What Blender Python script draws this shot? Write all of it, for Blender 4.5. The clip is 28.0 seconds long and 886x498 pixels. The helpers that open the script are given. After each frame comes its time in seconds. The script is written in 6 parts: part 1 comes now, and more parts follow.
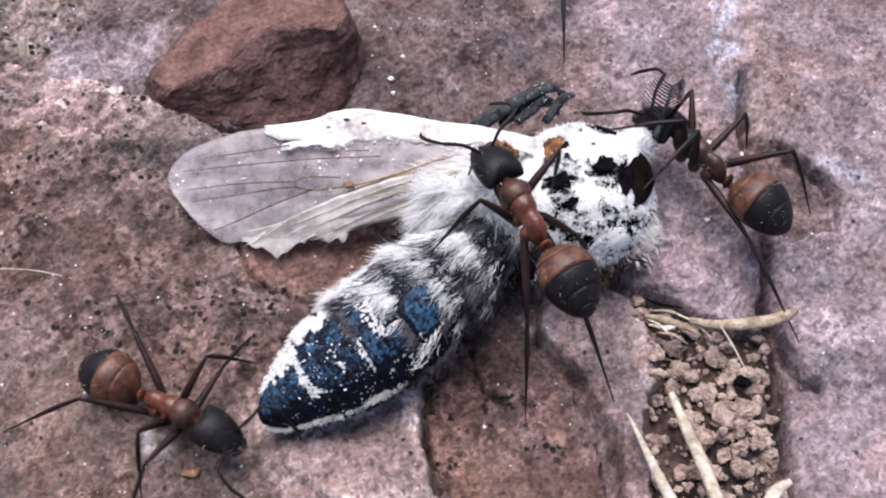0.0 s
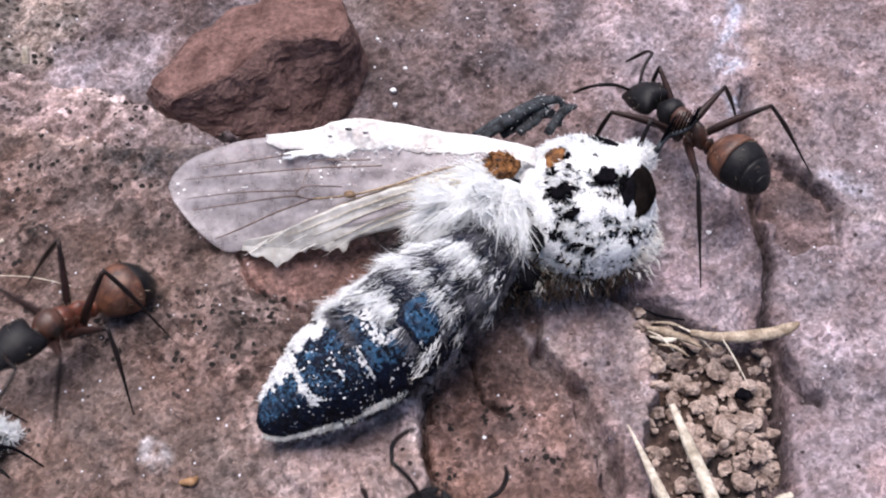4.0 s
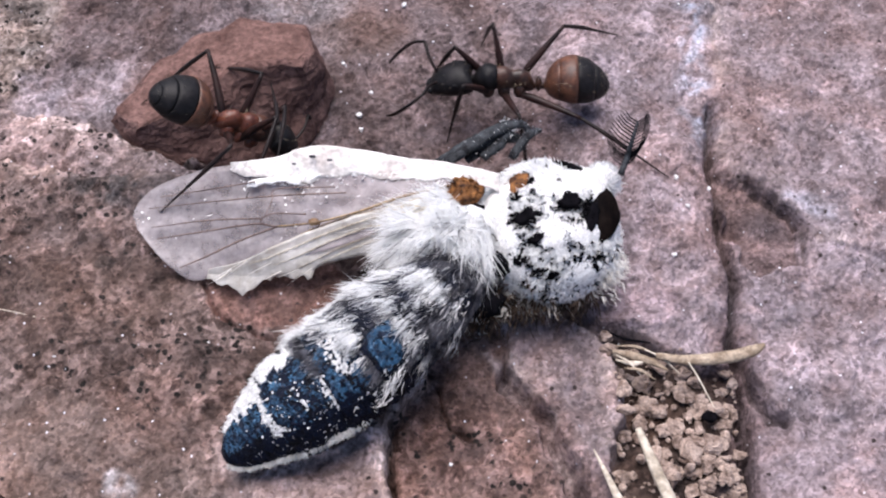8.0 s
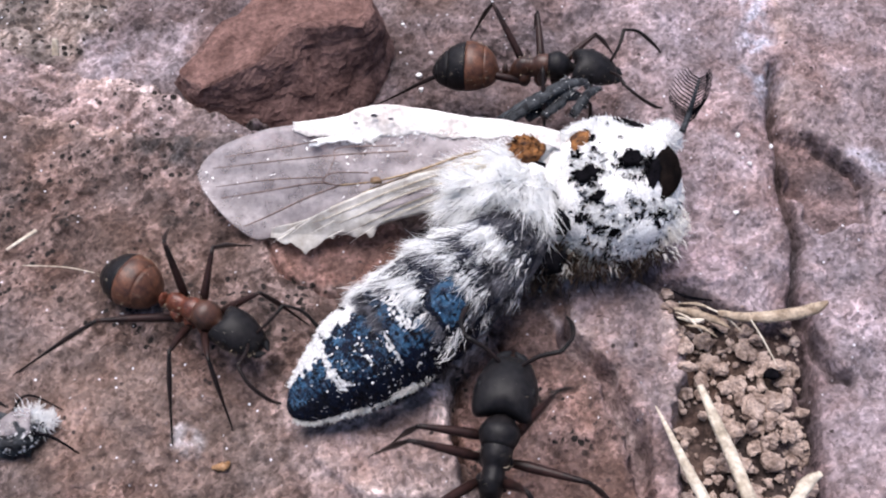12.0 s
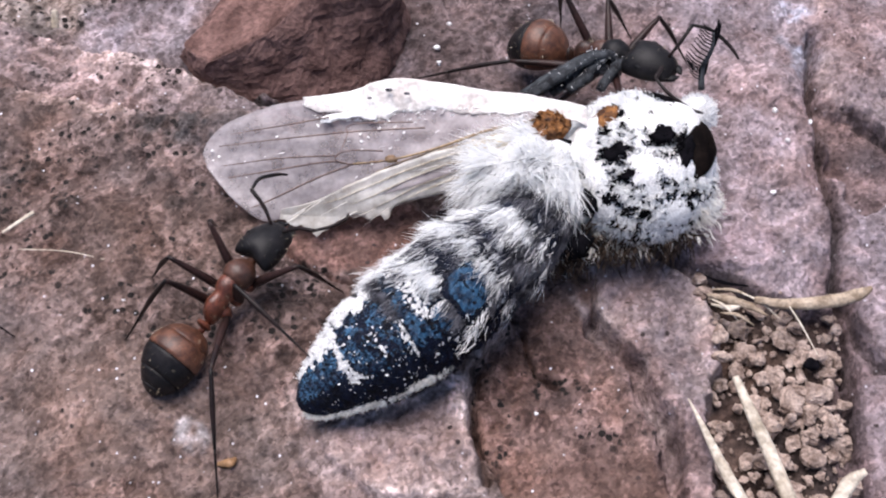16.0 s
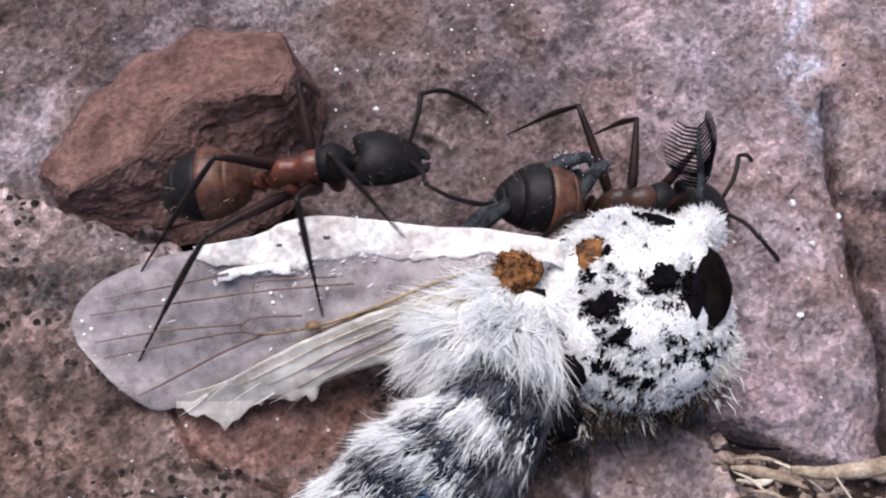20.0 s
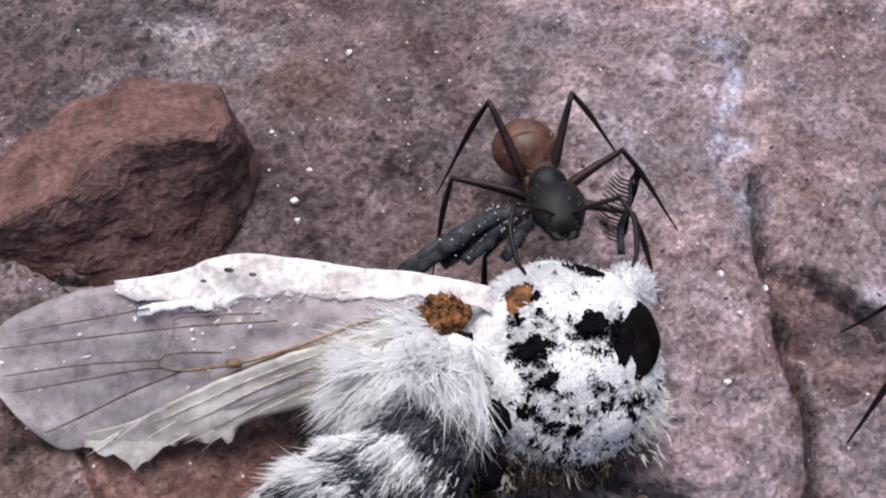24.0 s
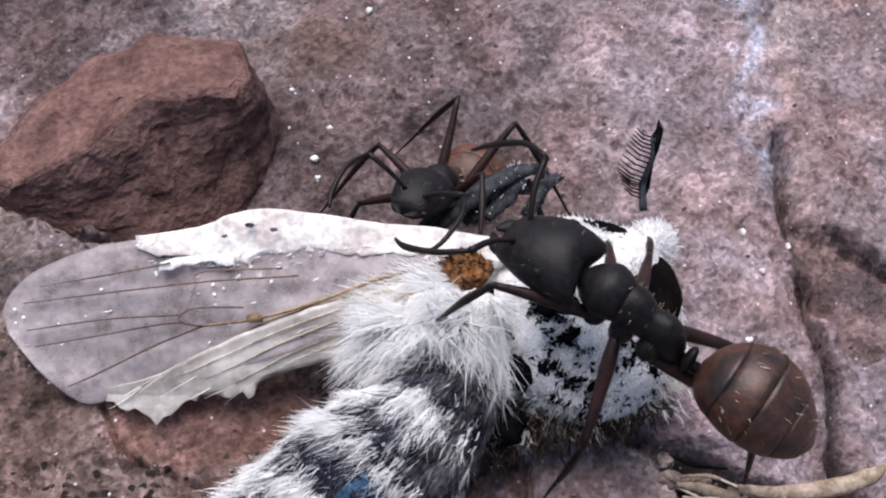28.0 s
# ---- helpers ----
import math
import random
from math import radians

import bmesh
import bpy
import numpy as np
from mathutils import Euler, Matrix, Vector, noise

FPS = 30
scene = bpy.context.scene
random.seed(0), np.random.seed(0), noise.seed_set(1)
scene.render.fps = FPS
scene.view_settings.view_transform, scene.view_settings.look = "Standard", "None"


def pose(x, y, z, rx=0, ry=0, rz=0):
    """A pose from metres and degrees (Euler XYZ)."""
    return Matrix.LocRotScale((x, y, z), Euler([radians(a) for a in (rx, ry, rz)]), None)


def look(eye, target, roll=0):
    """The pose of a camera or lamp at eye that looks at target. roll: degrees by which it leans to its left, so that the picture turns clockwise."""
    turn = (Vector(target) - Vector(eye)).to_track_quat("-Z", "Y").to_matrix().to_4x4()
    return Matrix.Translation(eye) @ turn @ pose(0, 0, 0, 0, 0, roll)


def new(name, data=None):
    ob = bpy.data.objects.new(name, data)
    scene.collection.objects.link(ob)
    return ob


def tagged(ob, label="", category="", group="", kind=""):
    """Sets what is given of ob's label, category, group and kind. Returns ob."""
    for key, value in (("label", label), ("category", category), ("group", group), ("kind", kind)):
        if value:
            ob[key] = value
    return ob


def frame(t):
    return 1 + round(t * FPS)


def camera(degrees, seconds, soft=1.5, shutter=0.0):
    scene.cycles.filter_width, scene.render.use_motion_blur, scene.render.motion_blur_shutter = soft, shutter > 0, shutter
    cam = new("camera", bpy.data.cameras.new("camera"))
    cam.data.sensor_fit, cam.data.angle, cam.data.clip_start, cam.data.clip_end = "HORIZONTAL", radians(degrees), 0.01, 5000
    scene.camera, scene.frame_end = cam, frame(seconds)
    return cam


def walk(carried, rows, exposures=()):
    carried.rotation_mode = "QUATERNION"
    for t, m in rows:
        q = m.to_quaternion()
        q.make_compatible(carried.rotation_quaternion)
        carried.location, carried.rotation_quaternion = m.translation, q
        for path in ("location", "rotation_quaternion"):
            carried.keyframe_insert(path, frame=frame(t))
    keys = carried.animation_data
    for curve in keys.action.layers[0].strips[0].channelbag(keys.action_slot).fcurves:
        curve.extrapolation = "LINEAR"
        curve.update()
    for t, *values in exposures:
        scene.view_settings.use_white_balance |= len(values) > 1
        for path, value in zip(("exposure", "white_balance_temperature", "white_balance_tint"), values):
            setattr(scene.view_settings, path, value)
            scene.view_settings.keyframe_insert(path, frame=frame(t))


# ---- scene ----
from mathutils.bvhtree import BVHTree

cam = camera(38, 28.0, soft=2.15, shutter=0.4)
PATH = [
    (0, (-0.00065, -0.04354, 0.07226), (0.00164, -0.00089, 0.00461), 3.01),
    (0.5, (-0.00047, -0.04352, 0.07222), (0.00223, -0.00054, 0.00480), 3.42),
    (1, (-0.00065, -0.04351, 0.07223), (0.00170, -0.00037, 0.00490), 3.06),
    (1.5, (-0.00106, -0.04355, 0.07229), (0.00048, -0.00065, 0.00478), 2.23),
    (2, (-0.00105, -0.04357, 0.07227), (0.00051, -0.00068, 0.00476), 2.25),
    (2.5, (-0.00067, -0.04361, 0.07217), (0.00170, -0.00061, 0.00475), 3.08),
    (4.5, (-0.00056, -0.04422, 0.07158), (0.00149, -0.00024, 0.00478), 3.14),
    (5, (-0.00062, -0.04385, 0.07183), (0.00096, -0.00048, 0.00463), 2.39),
    (5.5, (-0.00030, -0.04377, 0.07201), (0.00158, -0.00088, 0.00451), 2.71),
    (6, (0.00025, -0.04352, 0.07202), (0.00236, -0.00062, 0.00453), 2.60),
    (6.5, (0.00083, -0.04350, 0.07207), (0.00343, 0.00015, 0.00507), 2.93),
    (7, (0.00064, -0.04347, 0.07214), (0.00302, 0.00095, 0.00565), 2.73),
    (7.5, (0.00073, -0.04330, 0.07216), (0.00312, 0.00106, 0.00563), 2.68),
    (8, (0.00073, -0.04326, 0.07226), (0.00377, 0.00108, 0.00574), 3.43),
    (8.5, (0.00105, -0.04332, 0.07231), (0.00450, 0.00129, 0.00598), 3.71),
    (9, (0.00110, -0.04379, 0.07228), (0.00383, 0.00105, 0.00608), 2.74),
    (9.5, (0.00117, -0.04380, 0.07235), (0.00306, 0.00100, 0.00610), 1.90),
    (10, (0.00112, -0.04388, 0.07244), (0.00301, 0.00102, 0.00626), 1.88),
    (10.5, (0.00115, -0.04403, 0.07221), (0.00247, 0.00028, 0.00561), 1.30),
    (11, (0.00061, -0.04417, 0.07221), (0.00123, -0.00061, 0.00512), 0.60),
    (11.5, (0.00017, -0.04422, 0.07224), (0.00010, -0.00120, 0.00479), -0.11),
    (12, (0.00012, -0.04416, 0.07218), (-0.00006, -0.00133, 0.00461), -0.21),
    (12.5, (0.00000, -0.04398, 0.07239), (-0.00000, -0.00154, 0.00457), -0.01),
    (13, (0.00037, -0.04443, 0.07214), (-0.00015, -0.00193, 0.00437), -0.64),
    (13.5, (0.00019, -0.04443, 0.07210), (-0.00061, -0.00183, 0.00439), -0.92),
    (15.5, (-0.00002, -0.04406, 0.07229), (-0.00121, -0.00160, 0.00450), -1.37),
    (16, (0.00016, -0.04134, 0.06845), (-0.00126, 0.00023, 0.00011), -1.70),
    (16.5, (0.00044, -0.03927, 0.06626), (-0.00128, 0.00277, -0.00178), -2.16),
    (17, (0.00025, -0.03775, 0.06361), (-0.00227, 0.00565, -0.00355), -2.96),
    (17.5, (0.00060, -0.03808, 0.06347), (-0.00256, 0.00625, -0.00305), -3.73),
    (18, (0.00122, -0.03778, 0.06336), (-0.00132, 0.00909, -0.00142), -3.02),
    (18.5, (0.00210, -0.03700, 0.06310), (-0.00002, 0.01229, 0.00013), -2.28),
    (19, (0.00220, -0.03498, 0.06027), (0.00001, 0.01385, -0.00306), -2.49),
    (19.5, (-0.00011, -0.02758, 0.05584), (0.00111, 0.01716, -0.01047), -2.59),
    (20, (0.00089, -0.02156, 0.05938), (0.00229, 0.01573, -0.01138), -2.47),
    (20.5, (0.00108, -0.02188, 0.05912), (0.00300, 0.01662, -0.01098), -1.92),
    (21, (0.00096, -0.02166, 0.05927), (0.00279, 0.01661, -0.01096), -1.86),
    (21.5, (0.00065, -0.02159, 0.05942), (0.00248, 0.01574, -0.01131), -1.67),
    (22, (0.00096, -0.02161, 0.05933), (0.00402, 0.01629, -0.01106), 0.11),
    (22.5, (0.00145, -0.02245, 0.05917), (0.00570, 0.01802, -0.00970), 2.43),
    (24.5, (0.00049, -0.02665, 0.05520), (0.00683, 0.01919, -0.00894), 4.87),
    (25, (0.00049, -0.02667, 0.05520), (0.00627, 0.01774, -0.01003), 4.50),
    (25.5, (0.00048, -0.02669, 0.05521), (0.00645, 0.01712, -0.01042), 4.79),
    (26, (0.00048, -0.02666, 0.05520), (0.00659, 0.01811, -0.00974), 4.79),
    (26.5, (0.00047, -0.02665, 0.05520), (0.00640, 0.01835, -0.00959), 4.58),
    (27, (0.00046, -0.02667, 0.05520), (0.00607, 0.01746, -0.01023), 4.39),
    (27.5, (0.00044, -0.02667, 0.05520), (0.00587, 0.01742, -0.01027), 4.20),
    (28, (0.00042, -0.02667, 0.05519), (0.00560, 0.01738, -0.01032), 3.96),
]
walk(cam, [(t, look(eye, target, roll)) for t, eye, target, roll in PATH], exposures=[(0, 1.12, 6300, 16), (2.5, 1.15, 6300, 16), (5, 1.11, 6300, 16), (8, 1.08, 6300, 16), (10, 0.98, 6300, 16), (11, 1.02, 6300, 16), (12, 1.14, 6300, 16), (15.5, 1.13, 6300, 16), (17, 1.06, 6300, 16), (18, 1.07, 6300, 16), (19, 0.94, 6300, 16), (22, 0.82, 6300, 16), (25, 0.74, 6300, 16), (27, 0.76, 6300, 16), (28, 0.88, 6300, 16)])

# ---- light: open shade under a bright sky, soft light from behind ----
world = bpy.data.worlds.new("sky")
scene.world = world
world.use_nodes = True
wn = world.node_tree
sky = wn.nodes.new("ShaderNodeTexSky")
sky.sky_type = "NISHITA"
sky.sun_disc = False
sky.sun_elevation = radians(70)
sky.sun_rotation = radians(-25)
wn.nodes["Background"].inputs["Strength"].default_value = 0.068
wn.links.new(sky.outputs[0], wn.nodes["Background"].inputs["Color"])
sun = new("sun", bpy.data.lights.new("sun", "SUN"))
sun.data.energy, sun.data.angle, sun.data.color = 3.1, radians(54), (1.0, 0.955, 0.90)
sun.matrix_basis = look((-0.14, 0.30, 0.94), (0, 0, 0))

MM = 0.001
rng = np.random.default_rng(7)


# ---- materials ----
def shader(name, rough=0.6, metal=0.0, spec=0.4):
    mat = bpy.data.materials.new(name)
    mat.use_nodes = True
    nt = mat.node_tree
    b = nt.nodes["Principled BSDF"]
    b.inputs["Roughness"].default_value = rough
    b.inputs["Metallic"].default_value = metal
    b.inputs["Specular IOR Level"].default_value = spec
    return mat, nt, b


def node(nt, kind, **values):
    n = nt.nodes.new("ShaderNode" + kind)
    for key, v in values.items():
        n.inputs[key.replace("_", " ")].default_value = v
    return n


def place(nt):
    return nt.nodes.new("ShaderNodeTexCoord").outputs["Object"]


def ramp(nt, fac, stops):
    r = nt.nodes.new("ShaderNodeValToRGB")
    e = r.color_ramp.elements
    while len(e) < len(stops):
        e.new(0.5)
    for el, (p, c) in zip(e, stops):
        el.position, el.color = p, (*c, 1)
    nt.links.new(fac, r.inputs[0])
    return r.outputs["Color"]


def mix(nt, fac, a, b, mode="MIX"):
    m = nt.nodes.new("ShaderNodeMix")
    m.data_type, m.blend_type = "RGBA", mode
    for sock, v in ((m.inputs[0], fac), (m.inputs[6], a), (m.inputs[7], b)):
        if isinstance(v, (int, float)):
            sock.default_value = v
        elif isinstance(v, tuple):
            sock.default_value = (*v, 1)
        else:
            nt.links.new(v, sock)
    return m.outputs[2]


def bump(nt, b, height, strength, distance):
    n = nt.nodes.new("ShaderNodeBump")
    n.inputs["Strength"].default_value, n.inputs["Distance"].default_value = strength, distance * MM
    nt.links.new(height, n.inputs["Height"])
    nt.links.new(n.outputs[0], b.inputs["Normal"])


def noisy(name, dark, light, scale, rough=0.6, spec=0.4, detail=6.0, relief=0.0, metal=0.0):
    """Two tones mixed by noise of so many spots per metre, with a finer grain over it."""
    mat, nt, b = shader(name, rough, metal, spec)
    co = place(nt)
    n1 = node(nt, "TexNoise", Scale=scale, Detail=detail, Roughness=0.65)
    n2 = node(nt, "TexNoise", Scale=scale * 6.3, Detail=3.0)
    for n in (n1, n2):
        nt.links.new(co, n.inputs["Vector"])
    c = ramp(nt, n1.outputs["Fac"], [(0.38, dark), (0.62, light)])
    c2 = ramp(nt, n2.outputs["Fac"], [(0.36, (0.66, 0.66, 0.66)), (0.62, (1.0, 1.0, 1.0))])
    nt.links.new(mix(nt, 1.0, c, c2, "MULTIPLY"), b.inputs["Base Color"])
    if relief:
        bump(nt, b, n2.outputs["Fac"], 0.6, relief)
    return mat


def stone_material():
    """Purple-brown slate: the broad tones, shade in the gaps included, come from the ground's colour patches, over them
    grains, black lichen dots and mica.
    """
    mat, nt, b = shader("slate", 0.7, 0.0, 0.10)
    co = place(nt)
    patch = nt.nodes.new("ShaderNodeAttribute")
    patch.attribute_name = "patch"
    lich = nt.nodes.new("ShaderNodeAttribute")
    lich.attribute_name = "lichen"
    warp = node(nt, "TexNoise", Scale=2600.0, Detail=3.0)
    nt.links.new(co, warp.inputs["Vector"])
    push = nt.nodes.new("ShaderNodeVectorMath")
    push.operation = "MULTIPLY_ADD"
    push.inputs[1].default_value = (0.00013, 0.00013, 0.00013)
    nt.links.new(warp.outputs["Color"], push.inputs[0])
    nt.links.new(co, push.inputs[2])
    big = node(nt, "TexNoise", Scale=330.0, Detail=6.0, Roughness=0.65)
    mid = node(nt, "TexNoise", Scale=1250.0, Detail=5.0, Roughness=0.7)
    nt.links.new(co, big.inputs["Vector"])
    nt.links.new(co, mid.inputs["Vector"])
    grain = node(nt, "TexVoronoi", Scale=4300.0)
    chip = node(nt, "TexVoronoi", Scale=1900.0)
    dots = node(nt, "TexVoronoi", Scale=1750.0)
    mica = node(nt, "TexVoronoi", Scale=1300.0)
    for n in (grain, chip, dots, mica):
        nt.links.new(push.outputs[0], n.inputs["Vector"])
    white = (1.0, 1.0, 1.0)
    c = mix(nt, 1.0, patch.outputs["Color"], ramp(nt, big.outputs["Fac"], [(0.36, (0.78, 0.75, 0.74)), (0.5, white), (0.64, (1.15, 1.16, 1.18))]), "MULTIPLY")
    hue = node(nt, "TexNoise", Scale=210.0, Detail=7.0, Roughness=0.7)
    nt.links.new(co, hue.inputs["Vector"])
    c = mix(nt, 1.0, c, ramp(nt, hue.outputs["Fac"], [(0.38, (1.05, 0.98, 0.94)), (0.5, white), (0.62, (0.98, 1.02, 1.04))]), "MULTIPLY")
    # where lichen grows the stone is weathered to a coarse, contrasty grain
    rough = ramp(nt, lich.outputs["Fac"], [(0.0, (0.28, 0.28, 0.28)), (0.7, white)])
    c = mix(nt, 1.0, c, mix(nt, rough, white, ramp(nt, mid.outputs["Fac"], [(0.36, (0.52, 0.49, 0.48)), (0.46, (0.90, 0.88, 0.87)), (0.54, (1.03, 1.03, 1.03)), (0.66, (1.30, 1.28, 1.30))])), "MULTIPLY")
    c = mix(nt, 1.0, c, mix(nt, rough, white, ramp(nt, chip.outputs["Color"], [(0.12, (0.52, 0.49, 0.48)), (0.5, white), (0.88, (1.46, 1.44, 1.45))])), "MULTIPLY")
    c = mix(nt, 1.0, c, ramp(nt, grain.outputs["Color"], [(0.12, (0.64, 0.62, 0.62)), (0.5, white), (0.88, (1.42, 1.41, 1.43))]), "MULTIPLY")
    spot = ramp(nt, dots.outputs["Distance"], [(0.34, white), (0.42, (0, 0, 0))])
    colony = node(nt, "TexNoise", Scale=420.0, Detail=4.0, Roughness=0.75)
    nt.links.new(co, colony.inputs["Vector"])
    pick = ramp(nt, colony.outputs["Fac"], [(0.47, (0, 0, 0)), (0.52, white)])
    some = ramp(nt, dots.outputs["Color"], [(0.34, (0, 0, 0)), (0.40, white)])
    grows = ramp(nt, lich.outputs["Fac"], [(0.25, (0, 0, 0)), (0.6, white)])
    fac = mix(nt, 1.0, mix(nt, 1.0, mix(nt, 1.0, spot, pick, "MULTIPLY"), some, "MULTIPLY"), grows, "MULTIPLY")
    c = mix(nt, fac, c, (0.016, 0.013, 0.012))
    pits = node(nt, "TexVoronoi", Scale=900.0)
    nt.links.new(push.outputs[0], pits.inputs["Vector"])
    hole = ramp(nt, pits.outputs["Distance"], [(0.10, white), (0.17, (0, 0, 0))])
    pick = ramp(nt, pits.outputs["Color"], [(0.62, (0, 0, 0)), (0.70, white)])
    c = mix(nt, mix(nt, 1.0, hole, pick, "MULTIPLY"), c, (0.035, 0.026, 0.025))
    glint = ramp(nt, mica.outputs["Distance"], [(0.05, (1, 1, 1)), (0.13, (0, 0, 0))])
    pick = ramp(nt, mica.outputs["Color"], [(0.60, (0, 0, 0)), (0.68, (1, 1, 1))])
    c = mix(nt, mix(nt, 1.0, glint, pick, "MULTIPLY"), c, (0.72, 0.70, 0.75))
    nt.links.new(c, b.inputs["Base Color"])
    h = nt.nodes.new("ShaderNodeMath")
    h.operation = "MULTIPLY_ADD"
    h.inputs[1].default_value = 0.16
    nt.links.new(chip.outputs["Distance"], h.inputs[0])
    nt.links.new(mid.outputs["Fac"], h.inputs[2])
    bump(nt, b, h.outputs[0], 0.9, 0.42)
    return mat


def fur_material(name, dark, light):
    """Matt hair that lets half of the light through."""
    mat, nt, b = shader(name, 0.8, 0.0, 0.08)
    co = place(nt)
    n = node(nt, "TexNoise", Scale=1100.0, Detail=5.0, Roughness=0.7)
    nt.links.new(co, n.inputs["Vector"])
    c = ramp(nt, n.outputs["Fac"], [(0.38, dark), (0.62, light)])
    nt.links.new(c, b.inputs["Base Color"])
    glow = nt.nodes.new("ShaderNodeBsdfTranslucent")
    nt.links.new(c, glow.inputs["Color"])
    m = nt.nodes.new("ShaderNodeMixShader")
    m.inputs[0].default_value = 0.58
    nt.links.new(b.outputs[0], m.inputs[1])
    nt.links.new(glow.outputs[0], m.inputs[2])
    nt.links.new(m.outputs[0], nt.nodes["Material Output"].inputs["Surface"])
    return mat


def membrane_material(name, dark, light, cover):
    """Scale-worn wing skin that partly shows what lies under it."""
    mat, nt, b = shader(name, 0.4, 0.0, 0.4)
    co = place(nt)
    n = node(nt, "TexNoise", Scale=700.0, Detail=6.0, Roughness=0.7)
    nt.links.new(co, n.inputs["Vector"])
    nt.links.new(ramp(nt, n.outputs["Fac"], [(0.36, dark), (0.64, light)]), b.inputs["Base Color"])
    crinkle = node(nt, "TexNoise", Scale=1500.0, Detail=4.0)
    nt.links.new(co, crinkle.inputs["Vector"])
    bump(nt, b, crinkle.outputs["Fac"], 0.7, 0.12)
    clear = nt.nodes.new("ShaderNodeBsdfTransparent")
    clear.inputs[0].default_value = (0.86, 0.82, 0.82, 1)
    m = nt.nodes.new("ShaderNodeMixShader")
    m.inputs[0].default_value = cover
    out = nt.nodes["Material Output"]
    nt.links.new(clear.outputs[0], m.inputs[1])
    nt.links.new(b.outputs[0], m.inputs[2])
    nt.links.new(m.outputs[0], out.inputs["Surface"])
    return mat


SLATE = stone_material()
SHIELD = noisy("bare_cuticle", (0.003, 0.002, 0.002), (0.009, 0.006, 0.005), 700.0, 0.75, 0.03, 5.0, 0.05)
BROWN_HAIR = fur_material("brown_hair", (0.035, 0.025, 0.020), (0.15, 0.108, 0.082))
OCHRE_HAIR = fur_material("ochre_hair", (0.50, 0.38, 0.20), (0.78, 0.68, 0.46))
PATCH_SCALE = noisy("wing_scales", (0.56, 0.50, 0.47), (0.82, 0.79, 0.76), 420.0, 0.8, 0.15, 6.0, 0.06)
RED_STONE = noisy("red_stone", (0.095, 0.050, 0.042), (0.215, 0.122, 0.105), 420.0, 0.8, 0.12, 10.0, 0.5)
DARK_STONE = noisy("layered_stone", (0.080, 0.043, 0.038), (0.19, 0.112, 0.098), 520.0, 0.8, 0.12, 8.0, 0.3)
SOIL = noisy("soil_crumb", (0.17, 0.118, 0.095), (0.50, 0.385, 0.325), 1100.0, 0.9, 0.2, 6.0, 0.2)
STRAW = noisy("dry_straw", (0.33, 0.27, 0.20), (0.66, 0.58, 0.48), 500.0, 0.7, 0.3, 5.0, 0.08)
TWIG = noisy("dry_twig", (0.22, 0.16, 0.11), (0.46, 0.37, 0.28), 700.0, 0.8, 0.3, 6.0, 0.1)
QUARTZ = noisy("quartz", (0.55, 0.52, 0.52), (0.82, 0.80, 0.80), 1500.0, 0.4)
SEED = noisy("amber_seed", (0.18, 0.09, 0.04), (0.34, 0.19, 0.09), 900.0, 0.5)
WHITE_SCALE = noisy("white_scales", (0.66, 0.64, 0.63), (0.87, 0.86, 0.845), 1800.0, 0.75, 0.2, 4.0, 0.08)
CREAM_SCALE = noisy("cream_scales", (0.76, 0.72, 0.66), (0.88, 0.855, 0.82), 1300.0, 0.75, 0.2, 4.0, 0.08)
WHITE_HAIR = fur_material("white_hair", (0.88, 0.875, 0.87), (0.97, 0.97, 0.96))
GREY_HAIR = fur_material("grey_hair", (0.035, 0.034, 0.042), (0.26, 0.255, 0.285))
CREAM_HAIR = fur_material("cream_hair", (0.80, 0.76, 0.69), (0.93, 0.91, 0.87))
BLACK_HAIR = noisy("black_hair", (0.004, 0.004, 0.005), (0.011, 0.010, 0.012), 1500.0, 0.8, 0.02)
BLACK_SCALE = noisy("black_scales", (0.003, 0.003, 0.004), (0.007, 0.006, 0.008), 2200.0, 0.75, 0.02, 4.0, 0.06)
BLUE_SCALE = noisy("blue_black_scales", (0.002, 0.002, 0.004), (0.006, 0.010, 0.026), 1700.0, 0.45, 0.12, 6.0, 0.1)
BLUE_GLINT = noisy("blue_glint_scales", (0.002, 0.004, 0.022), (0.040, 0.135, 0.25), 1900.0, 0.35, 0.5, 5.0, 0.1, 0.3)
LEG_SCALE = noisy("moth_leg_scales", (0.006, 0.006, 0.008), (0.060, 0.065, 0.072), 1600.0, 0.65, 0.15, 6.0, 0.1)
ORANGE = noisy("orange_tuft", (0.035, 0.014, 0.008), (0.34, 0.145, 0.045), 1500.0, 0.7, 0.2, 5.0, 0.15)
VEIN = noisy("wing_vein", (0.10, 0.062, 0.055), (0.21, 0.14, 0.115), 900.0, 0.5)
OCHRE_VEIN = noisy("ochre_vein", (0.15, 0.085, 0.04), (0.36, 0.25, 0.13), 900.0, 0.5)
MEMBRANE = membrane_material("wing_membrane", (0.25, 0.22, 0.225), (0.56, 0.51, 0.52), 0.46)
HINDWING = membrane_material("hindwing_scales", (0.44, 0.40, 0.35), (0.80, 0.77, 0.72), 0.72)
ANT_BLACK = noisy("ant_black", (0.004, 0.004, 0.005), (0.011, 0.010, 0.011), 2500.0, 0.5, 0.18, 4.0, 0.03)
ANT_GREY = noisy("ant_sooty", (0.005, 0.0045, 0.005), (0.013, 0.011, 0.012), 2500.0, 0.46, 0.17, 4.0, 0.03)
ANT_RED = noisy("ant_red", (0.07, 0.019, 0.010), (0.18, 0.053, 0.028), 1200.0, 0.4, 0.45, 4.0, 0.03)
